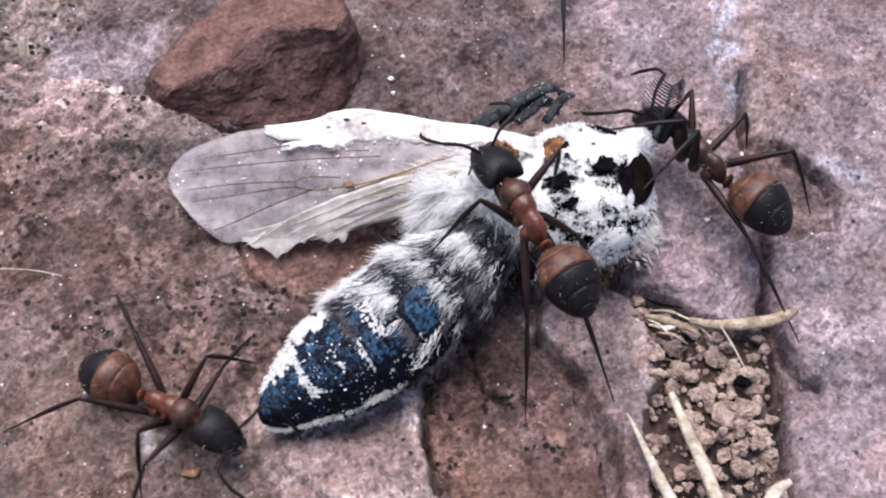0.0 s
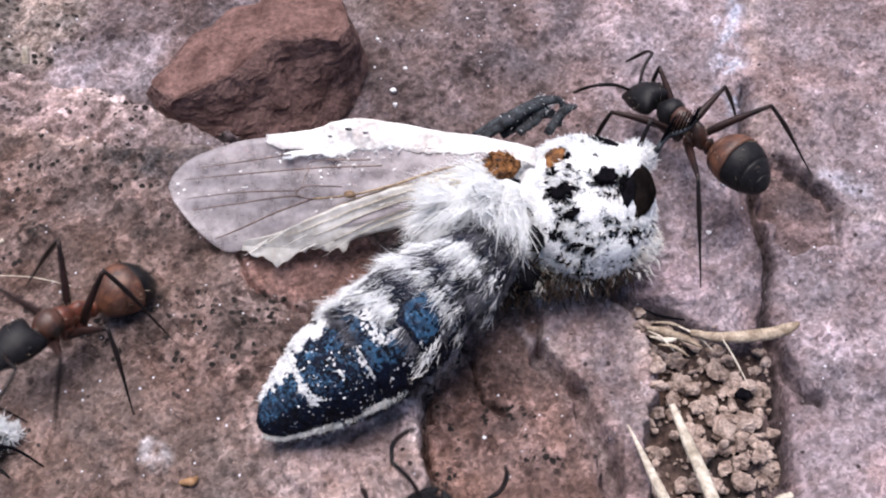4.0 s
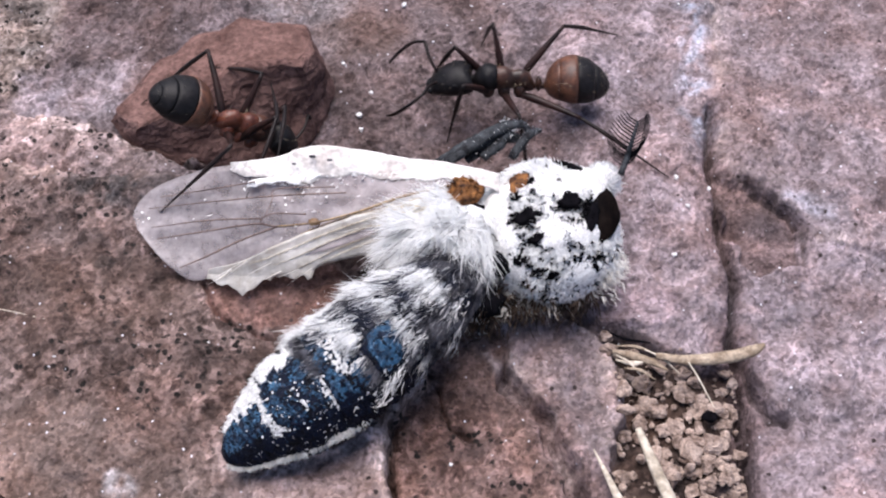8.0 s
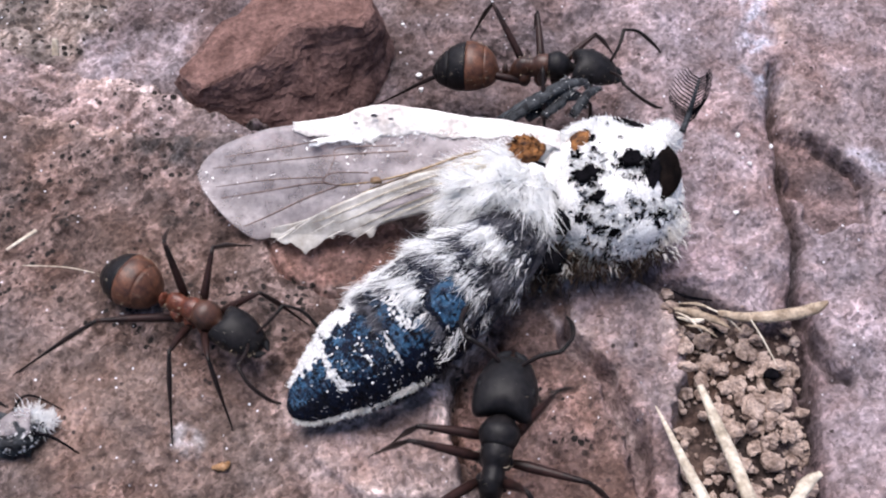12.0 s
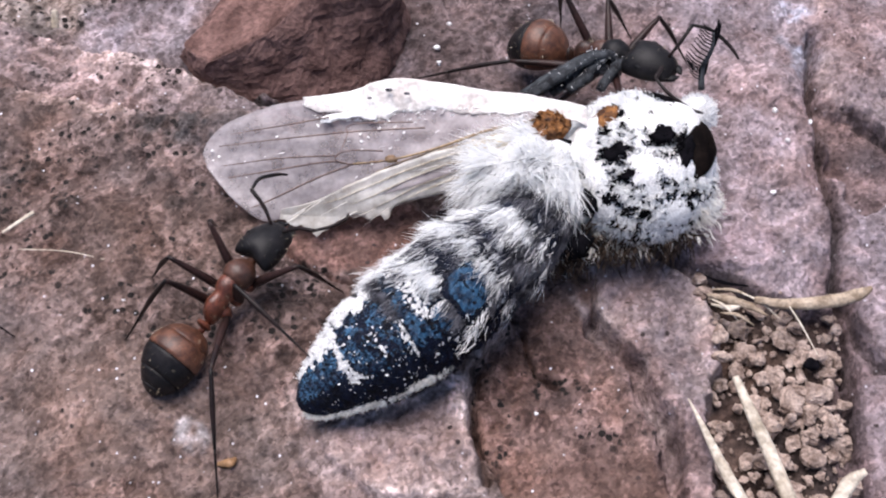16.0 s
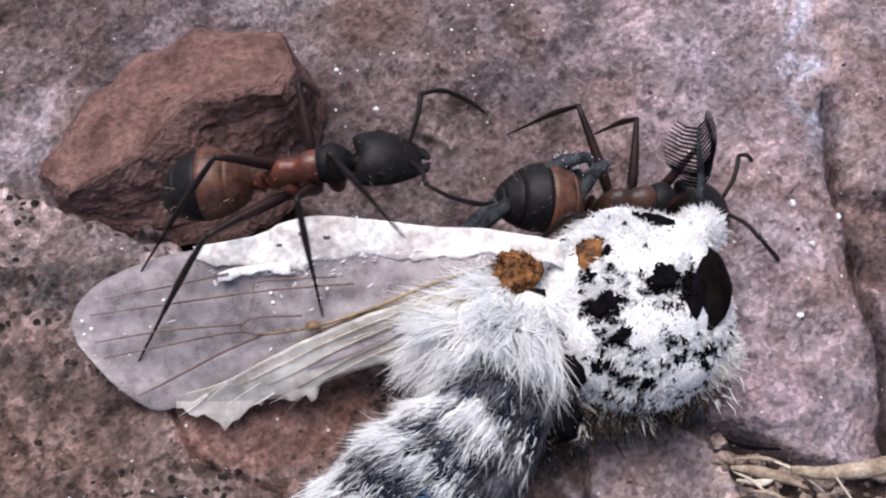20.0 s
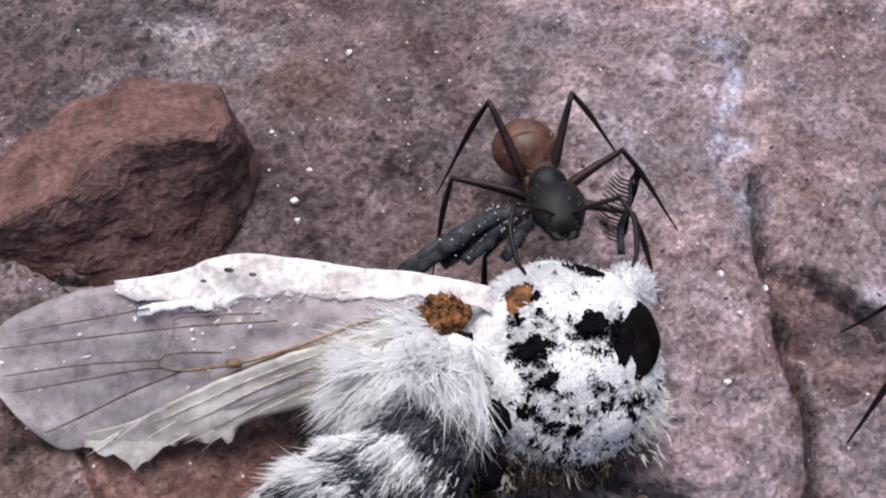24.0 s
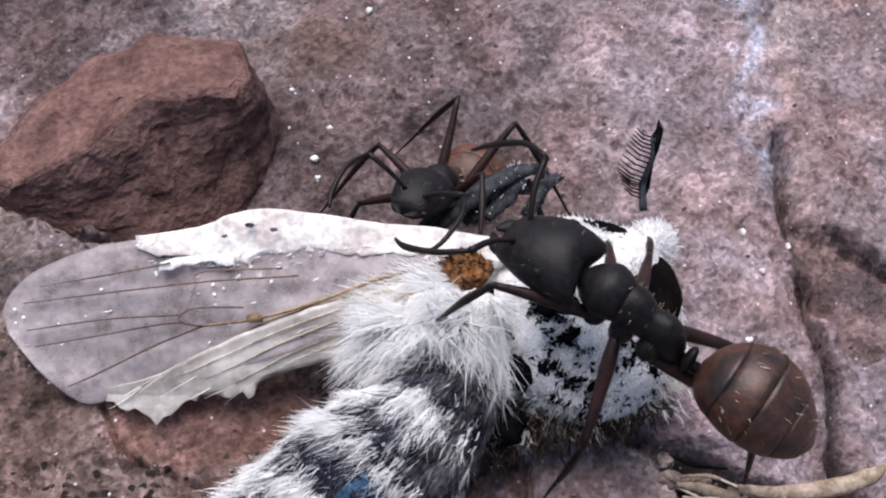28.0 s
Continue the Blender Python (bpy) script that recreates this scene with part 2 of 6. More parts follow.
ANT_LEG = noisy("ant_leg", (0.005, 0.004, 0.004), (0.018, 0.010, 0.009), 600.0, 0.45, 0.2, 4.0)
ANT_FEMUR = noisy("ant_femur", (0.007, 0.004, 0.004), (0.028, 0.012, 0.010), 600.0, 0.45, 0.2, 4.0)
ANT_RUST = noisy("ant_rust", (0.055, 0.021, 0.012), (0.15, 0.060, 0.033), 1500.0, 0.45, 0.4, 4.0, 0.03)
ANT_DUSK = noisy("ant_dusk", (0.016, 0.009, 0.007), (0.075, 0.030, 0.018), 700.0, 0.45, 0.4, 4.0, 0.03)
GOLD_HAIR = noisy("pale_bristle", (0.22, 0.17, 0.11), (0.45, 0.37, 0.27), 900.0, 0.4)


# ---- building helpers (all shapes in millimetres) ----
def mesh_of(name, verts, faces, material, smooth=True):
    me = bpy.data.meshes.new(name)
    me.from_pydata((np.asarray(verts, float) * MM).tolist(), [], faces)
    me.materials.append(material)
    if smooth:
        me.shade_smooth()
    me.validate()
    return me


def thing(name, label, category, group="", kind="", at=(0, 0, 0)):
    ob = new(name)
    ob.matrix_basis = Matrix.Translation(Vector(at) * MM)
    return tagged(ob, label, category, group, kind)


def part(name, shape, material, parent, label="", at=(0, 0, 0), smooth=True, kind=""):
    """One mesh object under a thing or under a part; shape: vertices and faces."""
    ob = new(name, mesh_of(name, shape[0], shape[1], material, smooth))
    ob.parent = parent
    ob.matrix_basis = Matrix.Translation(Vector(at) * MM)
    return tagged(ob, label, kind=kind)


def single(name, shape, material, label, category, group="", kind="", at=(0, 0, 0), smooth=True):
    ob = new(name, mesh_of(name, shape[0], shape[1], material, smooth))
    ob.matrix_basis = Matrix.Translation(Vector(at) * MM)
    return tagged(ob, label, category, group, kind)


def join(*shapes):
    verts, faces = [], []
    for v, f in shapes:
        n = len(verts)
        verts += [tuple(p) for p in v]
        faces += [tuple(i + n for i in face) for face in f]
    return verts, faces


def curve(points, n):
    """A smooth line through points, as n places."""
    p = np.asarray(points, float)
    if len(p) == 2:
        return p[0] + (p[1] - p[0]) * np.linspace(0, 1, n)[:, None]
    q = np.vstack([2 * p[0] - p[1], p, 2 * p[-1] - p[-2]])
    out = []
    for s in np.linspace(0, len(p) - 1 - 1e-6, n):
        i, u = int(s), s - int(s)
        a, b, c, d = q[i : i + 4]
        out.append(0.5 * (2 * b + (c - a) * u + (2 * a - 5 * b + 4 * c - d) * u * u + (3 * b - a - 3 * c + d) * u**3))
    return np.array(out)


def tube(points, radii, sides=8, flat=1.0, n=0, wobble=0.0):
    """A closed tapered tube along points. flat: its height against its width; radii along it."""
    p = curve(points, n) if n else np.asarray(points, float)
    r = np.interp(np.linspace(0, 1, len(p)), np.linspace(0, 1, len(radii)), radii)
    verts, faces = [], []
    for i in range(len(p)):
        d = p[min(i + 1, len(p) - 1)] - p[max(i - 1, 0)]
        d = d / (np.linalg.norm(d) + 1e-9)
        side = np.cross(d, (0, 0, 1))
        if np.linalg.norm(side) < 0.1:
            side = np.cross(d, (0, 1, 0))
        side /= np.linalg.norm(side)
        up = np.cross(side, d)
        for k in range(sides):
            a = 2 * math.pi * k / sides
            g = r[i] * (1 + wobble * (rng.random() - 0.5))
            verts.append(p[i] + g * (math.cos(a) * side + flat * math.sin(a) * up))
    for i in range(len(p) - 1):
        for k in range(sides):
            a, b = i * sides + k, i * sides + (k + 1) % sides
            faces.append((a, b, b + sides, a + sides))
    faces.append(tuple(range(sides))[::-1])
    faces.append(tuple((len(p) - 1) * sides + k for k in range(sides)))
    return [tuple(v) for v in verts], faces


def lathe(rows, sides=20):
    """Ellipse rings along x: rows of x, z, half width, half height."""
    verts, faces = [], []
    for x, z, w, h in rows:
        for k in range(sides):
            a = 2 * math.pi * k / sides
            verts.append((x, w * math.cos(a), z + h * math.sin(a)))
    for i in range(len(rows) - 1):
        for k in range(sides):
            a, b = i * sides + k, i * sides + (k + 1) % sides
            faces.append((a, a + sides, b + sides, b))
    faces.append(tuple(range(sides)))
    faces.append(tuple((len(rows) - 1) * sides + k for k in range(sides))[::-1])
    return verts, faces


def fine_rows(rows, n):
    """The same rings, more of them on a smooth curve."""
    return [tuple(max(v, 0.01) if k > 1 else v for k, v in enumerate(r)) for r in curve(rows, n)]


def ball(center, radii, rings=10, sides=16, rough=0.0):
    verts, faces = [], []
    c, r = np.asarray(center, float), np.asarray(radii, float)
    for i in range(rings + 1):
        th = math.pi * i / rings
        for k in range(sides):
            a = 2 * math.pi * k / sides
            d = np.array([math.sin(th) * math.cos(a), math.sin(th) * math.sin(a), math.cos(th)])
            g = 1 + rough * noise.noise(Vector(d * 2.3 + c)) if rough else 1
            verts.append(tuple(c + r * d * g))
    for i in range(rings):
        for k in range(sides):
            a, b = i * sides + k, i * sides + (k + 1) % sides
            faces.append((a, a + sides, b + sides, b))
    return verts, faces


def hairs(roots, ways, lengths, width=0.07, bend=0.25):
    """Thin tapered blades, two pieces long, bowed and splayed a little."""
    p, d, l = np.asarray(roots, float), np.asarray(ways, float), np.asarray(lengths, float)[:, None]
    n = len(p)
    d = d / (np.linalg.norm(d, axis=1)[:, None] + 1e-9)
    side = np.cross(d, rng.normal(size=(n, 3)))
    side /= np.linalg.norm(side, axis=1)[:, None] + 1e-9
    w = width * (0.6 + 0.8 * rng.random((n, 1)))
    q = p + d * l * 0.55 + rng.normal(size=(n, 3)) * l * bend * 0.2
    e = p + d * l + rng.normal(size=(n, 3)) * l * bend * 0.7
    verts = np.stack([p - side * w / 2, p + side * w / 2, q - side * w * 0.4, q + side * w * 0.4, e], 1).reshape(-1, 3)
    k = np.arange(n)[:, None] * 5
    faces = np.concatenate([k + (0, 1, 3, 2), k + (2, 3, 4, 4)], 1).reshape(-1, 4).tolist()
    return verts, [f if f[2] != f[3] else f[:3] for f in faces]


def flakes(places, normals, size, lift=0.05):
    """Small scales lying on a surface like shingles, each tilted a little."""
    p, m = np.asarray(places, float), np.asarray(normals, float)
    n = len(p)
    m = m / np.linalg.norm(m, axis=1)[:, None] + rng.normal(size=(n, 3)) * 0.22
    m /= np.linalg.norm(m, axis=1)[:, None]
    a = np.cross(m, rng.normal(size=(n, 3)))
    a /= np.linalg.norm(a, axis=1)[:, None]
    b = np.cross(m, a)
    s = size * (0.5 + rng.random((n, 1)))
    p = p + m * lift
    verts = np.stack([p - a * s * 0.6, p + b * s * 0.45, p + a * s * 0.7, p - b * s * 0.45], 1).reshape(-1, 3)
    return verts, (np.arange(n)[:, None] * 4 + np.arange(4)).tolist()


def value_noise(x, y, cell, seed):
    """Smooth noise on a lattice of the given cell, -1 to 1."""
    g = np.random.default_rng(seed).random((128, 128)) * 2 - 1
    u, v = x / cell + 500.0, y / cell + 500.0
    i, j = np.floor(u).astype(int), np.floor(v).astype(int)
    f, h = u - i, v - j
    f, h = f * f * (3 - 2 * f), h * h * (3 - 2 * h)
    i, j = i % 128, j % 128
    k, l = (i + 1) % 128, (j + 1) % 128
    return (g[i, j] * (1 - f) + g[k, j] * f) * (1 - h) + (g[i, l] * (1 - f) + g[k, l] * f) * h


def octaves(x, y, cell, n, seed, gain=0.55):
    return sum(gain**k * value_noise(x, y, cell / 2.03**k, seed + k) for k in range(n))


def off_line(x, y, line):
    """Distance to a polyline."""
    best = np.full(x.shape, 1e9)
    for (ax, ay), (bx, by) in zip(line[:-1], line[1:]):
        dx, dy = bx - ax, by - ay
        s = np.clip(((x - ax) * dx + (y - ay) * dy) / (dx * dx + dy * dy + 1e-12), 0, 1)
        best = np.minimum(best, np.hypot(x - ax - s * dx, y - ay - s * dy))
    return best


def inside(x, y, loop):
    """Signed distance to a closed outline, positive inside."""
    hit = np.zeros(x.shape, bool)
    for (ax, ay), (bx, by) in zip(loop, loop[1:] + loop[:1]):
        cross = (ay > y) != (by > y)
        with np.errstate(divide="ignore", invalid="ignore"):
            hit ^= cross & (x < (bx - ax) * (y - ay) / (by - ay + 1e-12) + ax)
    d = off_line(x, y, loop + loop[:1])
    return np.where(hit, d, -d)


def step(d, width):
    s = np.clip(d / width + 0.5, 0, 1)
    return s * s * (3 - 2 * s)


# ---- the slate ground: slabs lying over one another, grooves, a pit ----
SLAB_UPPER = [(-50.47, 24.89), (-35.03, 20.09), (-27.94, 17.22), (-23.62, 15.53), (-18.17, 13.73), (-13.08, 12.56), (-12.22, 11.66), (-5.54, 7.09), (-6.83, 1.17), (-32.80, 1.18), (-48.04, 2.51)]
SLAB_LEFT = [(-52.57, 17.65), (-31.35, 13.58), (-27.05, 11.66), (-21.76, 10.47), (-15.04, 9.98), (-7.16, 9.00), (-0.92, 5.69), (-0.89, 1.17), (2.02, -2.68), (2.33, -5.96), (0.55, -9.48), (0.30, -11.74), (0.94, -13.57), (2.17, -16.75), (2.87, -29.63), (-41.42, -29.62)]
SLAB_RED = [(-0.93, 6.38), (8.14, 2.25), (7.78, -5.02), (9.71, -8.61), (11.18, -12.40), (11.55, -16.37), (10.79, -29.43), (1.09, -29.43), (-0.85, -9.38)]
SLAB_MID = [(7.45, 1.17), (7.97, -3.10), (9.27, -5.55), (10.96, -9.10), (12.21, -12.84), (12.77, -16.75), (12.44, -29.63), (15.43, -29.63), (14.55, -16.40), (14.04, -11.37), (15.36, -9.48), (15.71, -7.54), (14.61, -3.52), (13.90, -1.42), (10.95, 0.73)]
SOIL_GAP = [(14.57, -1.68), (17.40, -2.74), (22.37, -3.78), (22.79, -7.03), (22.44, -11.66), (21.89, -16.37), (21.11, -29.43), (14.13, -29.43), (13.99, -11.66), (15.32, -7.03)]
PIT = [(23.42, 11.32), (25.63, 10.63), (27.46, 8.52), (28.85, 6.38), (28.52, 3.37), (24.74, 2.25), (23.76, 5.91)]
SLAB_RIGHT = [(24.93, 29.43), (24.21, 20.14), (23.45, 12.73), (25.66, 10.83), (27.32, 8.86), (29.05, 6.38), (34.84, 3.60), (57.50, 3.14), (73.94, 49.69), (27.12, 49.71)]
GROOVE = [(23.60, 17.42), (23.41, 14.79), (23.13, 11.22), (23.10, 6.14), (23.31, 2.25), (22.75, -2.11), (23.14, -5.43), (22.73, -10.91), (22.46, -20.12)]
GROOVE_SMALL = [(23.37, -3.16), (24.07, -5.63), (24.64, -7.23), (25.53, -7.63)]
CRACK = [(-11.69, 1.62), (-11.18, 0.74), (-10.41, -0.73), (-9.26, -1.71), (-8.14, -2.14), (-6.29, -3.10)]
FLAKE = [(13.05, 2.25), (14.95, 2.47), (18.23, 1.36), (19.57, 0.04), (18.64, -1.47), (16.57, -1.89), (14.43, -1.25)]
SLAB_SLOPE = [(7.85, -5.55), (9.63, -9.29), (11.01, -13.02), (11.55, -16.75), (11.24, -29.63), (13.49, -29.63), (13.53, -16.75), (12.95, -12.11), (11.75, -7.93), (9.70, -4.34)]
BLOTCHES = ((-18.34, 8.72, 2.3), (-28.16, 5.46, 1.5), (-24.90, 2.86, 0.9), (-18.59, 3.40, 0.9), (-13.29, 2.15, 0.5), (*(-15.39, -12.65), -1.2))
BACK_DARK = [(-5.28, 25.18), (-4.33, 22.66), (0.50, 23.25), (1.31, 27.01), (-0.65, 27.97), (-5.94, 27.77)]
BACK_PALE = [(-11.00, 31.99), (-9.53, 27.50), (-7.89, 26.57), (-3.30, 27.65), (-1.89, 31.61)]
BACK_EDGE = [(-2.69, 25.06), (0.34, 27.49), (-0.71, 25.81), (-3.69, 23.04)]
WHITE_STREAK = [(23.53, 27.02), (22.74, 21.81), (22.52, 17.42), (22.45, 14.27)]
BLUE_PATCH = [(28.17, 9.25), (29.77, 8.28), (30.19, 7.32), (28.71, 7.80)]
LILAC = [(-26.81, 21.82), (-19.26, 22.39), (-18.57, 15.84), (-23.13, 16.37), (-27.07, 17.97)]
RIDGE = [(6.59, -3.28), (8.52, -4.5), (10.01, -6.71), (10.89, -9.42), (11.71, -12.4), (12.18, -14.91)]
CREVICE = [(0.87, -8.25), (0.33, -10.25), (0.67, -11.73), (0.95, -13.42), (1.15, -15.46)]
SPLIT = [(3.3, -5.44), (3.74, -6.95), (4.38, -8.2), (5.35, -8.89)]
LOBE = [(-7.5, -12.33), (-4.57, -11.07), (-1.91, -9.97), (0.12, -9.12), (0.67, -9.79), (0.2, -10.9), (0.61, -12.17), (0.88, -14.12), (0.94, -16.53), (-4.35, -16.51), (-7.37, -14.45)]
BUFF = [(-30.88, -6.59), (-19.26, -6.59), (-12.36, -10.37), (-8.81, -12.91), (-8.88, -16.38), (-28.71, -16.3)]
# gap along the red stone's foot; its shade goes into the ground tone
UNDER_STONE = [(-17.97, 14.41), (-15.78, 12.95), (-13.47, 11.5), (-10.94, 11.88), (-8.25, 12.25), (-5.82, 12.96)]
MOSSY = [(-60.48, 42.50), (-26.56, 42.49), (-25.51, 24.68), (-26.90, 19.60), (-30.19, 19.33), (-55.50, 25.85)]
PALE_TIP = [(-10.50, -9.86), (-4.93, -11.18), (0.55, -9.09), (0.37, -12.10), (1.51, -17.09), (-7.36, -17.09), (-9.61, -12.84)]
RUST_FLOOR = [(-11.48, 1.40), (-9.87, 2.28), (-3.16, 3.17), (-1.83, 1.61), (-3.45, -0.56), (-5.97, -1.84), (-8.16, -1.84), (-10.43, -0.56)]


def height_and_tone(x, y):
    """The ground's height in millimetres, its colour with shade toned into the gaps, and how much lichen grows on it.
    """
    wx = 0.55 * octaves(x, y, 2.6, 4, 11)
    wy = 0.55 * octaves(x, y, 2.6, 4, 23)
    u, v = x + wx, y + wy
    h = -1.6 + 0.8 * octaves(x, y, 14.0, 3, 31)
    tone = np.empty((*x.shape, 3))
    tone[:] = (0.113, 0.086, 0.086)
    lichen = np.full(x.shape, 0.25)

    def lay(loop, level, colour, width=0.35, moss=None, soft=0.8, amount=1.0, worn=0.0):
        nonlocal h, tone, lichen
        d = inside(u, v, loop)
        if level is not None:
            s = step(d, width)
            h = h * (1 - s) + (level + 0.25 * octaves(x, y, 9.0, 4, 47 + len(loop))) * s
        if colour is not None:
            s = (step(d, soft) * amount)[..., None]
            tone = tone * (1 - s) + np.array(colour) * s
        # pale rim colour: wear, together with the light the slab edge catches
        if worn:
            s = (worn * (np.exp(-(((d - 0.3) / 0.38) ** 2)) + 0.45 * np.exp(-(((d - 0.3) / 1.6) ** 2)) * (d > 0)) * np.clip(0.7 + 0.9 * octaves(x, y, 2.2, 3, 61), 0, 1))[..., None]
            tone = tone + (np.array((0.50, 0.40, 0.37)) - tone) * np.clip(s, 0, 1)
        if moss is not None:
            lichen = lichen * (1 - step(d, soft)) + moss * step(d, soft)

    right = step(x - 14.5 + 0.1 * y, 9.0)
    h = h + right * 1.7
    tone = tone + (np.array((0.220, 0.174, 0.182)) - tone) * right[..., None]
    lichen = lichen * (1 - right) + 0.05 * right
    lay(MOSSY, None, (0.200, 0.166, 0.150), moss=1.0, soft=3.0)
    lay(LILAC, None, (0.20, 0.17, 0.182), moss=0.3, soft=2.5)
    lay(BACK_DARK, None, (0.115, 0.085, 0.080), soft=2.5)
    lay(BACK_PALE, None, (0.225, 0.195, 0.20), soft=2.5)
    lay(SLAB_UPPER, 0.45, (0.215, 0.163, 0.158), 0.4, 0.6, worn=0.35)
    lay(SLAB_RED, 0.25, (0.132, 0.084, 0.072), 0.5, 0.5, 1.0)
    lay(SLAB_LEFT, 1.3, (0.124, 0.089, 0.080), 0.3, 0.95, worn=0.32)
    lay(RUST_FLOOR, 1.1, (0.128, 0.075, 0.063), 0.3, 0.15, 0.5)
    lay(PALE_TIP, None, (0.235, 0.178, 0.166), moss=0.1, soft=1.3)
    lay(BUFF, None, (0.225, 0.175, 0.152), moss=0.2, soft=2.2, amount=0.2)
    lay(LOBE, 2.0, (0.265, 0.196, 0.182), 0.35, 0.1, 0.5, worn=0.5)
    lay(SLAB_MID, 0.45, (0.192, 0.148, 0.150), 0.5, 0.15, worn=0.5)
    lay(SLAB_SLOPE, None, (0.178, 0.124, 0.118), soft=1.4)
    streak = octaves(x * 2.6 + y * 1.0, y * 0.3, 1.1, 3, 221)
    s = step(inside(u, v, SLAB_SLOPE), 1.0)
    h = h + 0.22 * streak * s
    tone = tone * (1 + 0.22 * streak * s)[..., None]
    lay(FLAKE, 0.65, (0.245, 0.185, 0.195), 0.3, 0.0)
    lay(SLAB_RIGHT, 1.0, (0.183, 0.144, 0.150), 0.16, 0.05, worn=0.3)
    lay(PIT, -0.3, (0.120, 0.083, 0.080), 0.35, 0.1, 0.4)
    # floor tone darkened to give the shade between the crumbs
    lay(SOIL_GAP, -1.7, (0.050, 0.034, 0.028), 0.4, 0.3)
    lay(BACK_EDGE, None, (0.10, 0.07, 0.065), soft=0.8, amount=0.8)
    # lines cut into the slabs; their shade is also put into the colour
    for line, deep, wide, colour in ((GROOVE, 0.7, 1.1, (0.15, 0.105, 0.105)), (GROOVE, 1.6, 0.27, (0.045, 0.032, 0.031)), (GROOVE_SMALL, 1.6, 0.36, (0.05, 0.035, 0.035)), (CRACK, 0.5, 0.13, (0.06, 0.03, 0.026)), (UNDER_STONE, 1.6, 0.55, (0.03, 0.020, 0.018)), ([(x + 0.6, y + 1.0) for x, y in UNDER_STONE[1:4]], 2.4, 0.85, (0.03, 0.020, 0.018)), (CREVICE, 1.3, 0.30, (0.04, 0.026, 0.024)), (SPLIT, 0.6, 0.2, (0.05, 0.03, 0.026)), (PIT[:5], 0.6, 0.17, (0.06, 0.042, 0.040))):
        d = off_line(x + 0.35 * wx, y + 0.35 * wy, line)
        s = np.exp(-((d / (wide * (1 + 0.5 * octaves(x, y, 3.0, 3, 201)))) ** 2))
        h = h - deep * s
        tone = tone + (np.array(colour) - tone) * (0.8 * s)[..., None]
    # the ridge is a pale broken line in the tone, without relief
    d = off_line(u, v, RIDGE)
    s = np.exp(-((d / 0.30) ** 2))
    tone = tone + (np.array((0.30, 0.235, 0.225)) - tone) * (0.75 * s * np.clip(0.6 + octaves(x, y, 1.4, 3, 301), 0, 1))[..., None]
    d = off_line(u, v, WHITE_STREAK)
    s = np.exp(-((d / 0.95) ** 2)) * np.clip(0.5 + 1.3 * octaves(x, y, 1.2, 3, 71), 0, 1)
    tone = tone + (np.array((0.31, 0.32, 0.38)) - tone) * s[..., None]
    d = inside(u, v, BLUE_PATCH)
    tone = tone + (np.array((0.40, 0.38, 0.43)) - tone) * (0.7 * step(d + 0.3, 1.2))[..., None]
    for bx, by, r in BLOTCHES:
        s = step(1.0 - np.hypot(u - bx, (v - by) * 1.5) / abs(r), 0.6) * np.clip(0.8 + 0.9 * octaves(x, y, 1.0, 3, 181), 0, 1)
        tone = tone + (np.array((0.05, 0.042, 0.04) if r > 0 else (0.42, 0.40, 0.41)) - tone) * (0.9 * s)[..., None]
    # thin split layers and worn grain
    lay_n = octaves(x, y, 5.5, 4, 83)
    h = h + 0.11 * np.floor(lay_n * 4.0 + 0.5 * octaves(x, y, 1.3, 2, 5))
    h = h + 0.17 * octaves(x, y, 1.6, 4, 97) + 0.08 * octaves(x, y, 0.5, 2, 113)
    # shallow flaking and pits
    chips = octaves(x, y, 0.9, 3, 401)
    h = h - 0.16 * np.clip(chips - 0.25, 0, 0.5) * 2 - 0.10 * (octaves(x, y, 3.1, 3, 421) > 0.18)
    smudge = np.clip((octaves(x + wx, y + wy, 2.4, 4, 441) - 0.12) / 0.35, 0, 1)
    pale = np.clip((octaves(x - wx, y + wy, 1.9, 4, 461) - 0.2) / 0.3, 0, 1)
    tone = tone * (1 - 0.42 * smudge * (0.35 + 0.65 * lichen))[..., None] * (1 + 0.38 * pale)[..., None]
    warm = octaves(x, y, 7.0, 3, 131)[..., None]
    tone = tone * (1 + 0.14 * octaves(x, y, 3.2, 3, 151)[..., None]) + warm * np.array((0.008, 0.001, -0.003))
    return h, np.clip(tone, 0.02, 0.9), np.clip(lichen * (0.75 + 1.1 * octaves(x, y, 5.0, 3, 171)), 0, 1)


def ground_at(x, y):
    return float(height_and_tone(np.array([[float(x)]]), np.array([[float(y)]]))[0][0, 0])


def spread(lo, hi, fine, far):
    """Grid lines: even between lo and hi, then growing steps out to far."""
    mid = np.arange(lo, hi, fine)
    out, gap, at = [], fine, 0.0
    while at < far:
        gap *= 1.35
        at += gap
        out.append(at)
    out = np.array(out)
    return np.concatenate([(lo - out)[::-1], mid, hi + out])


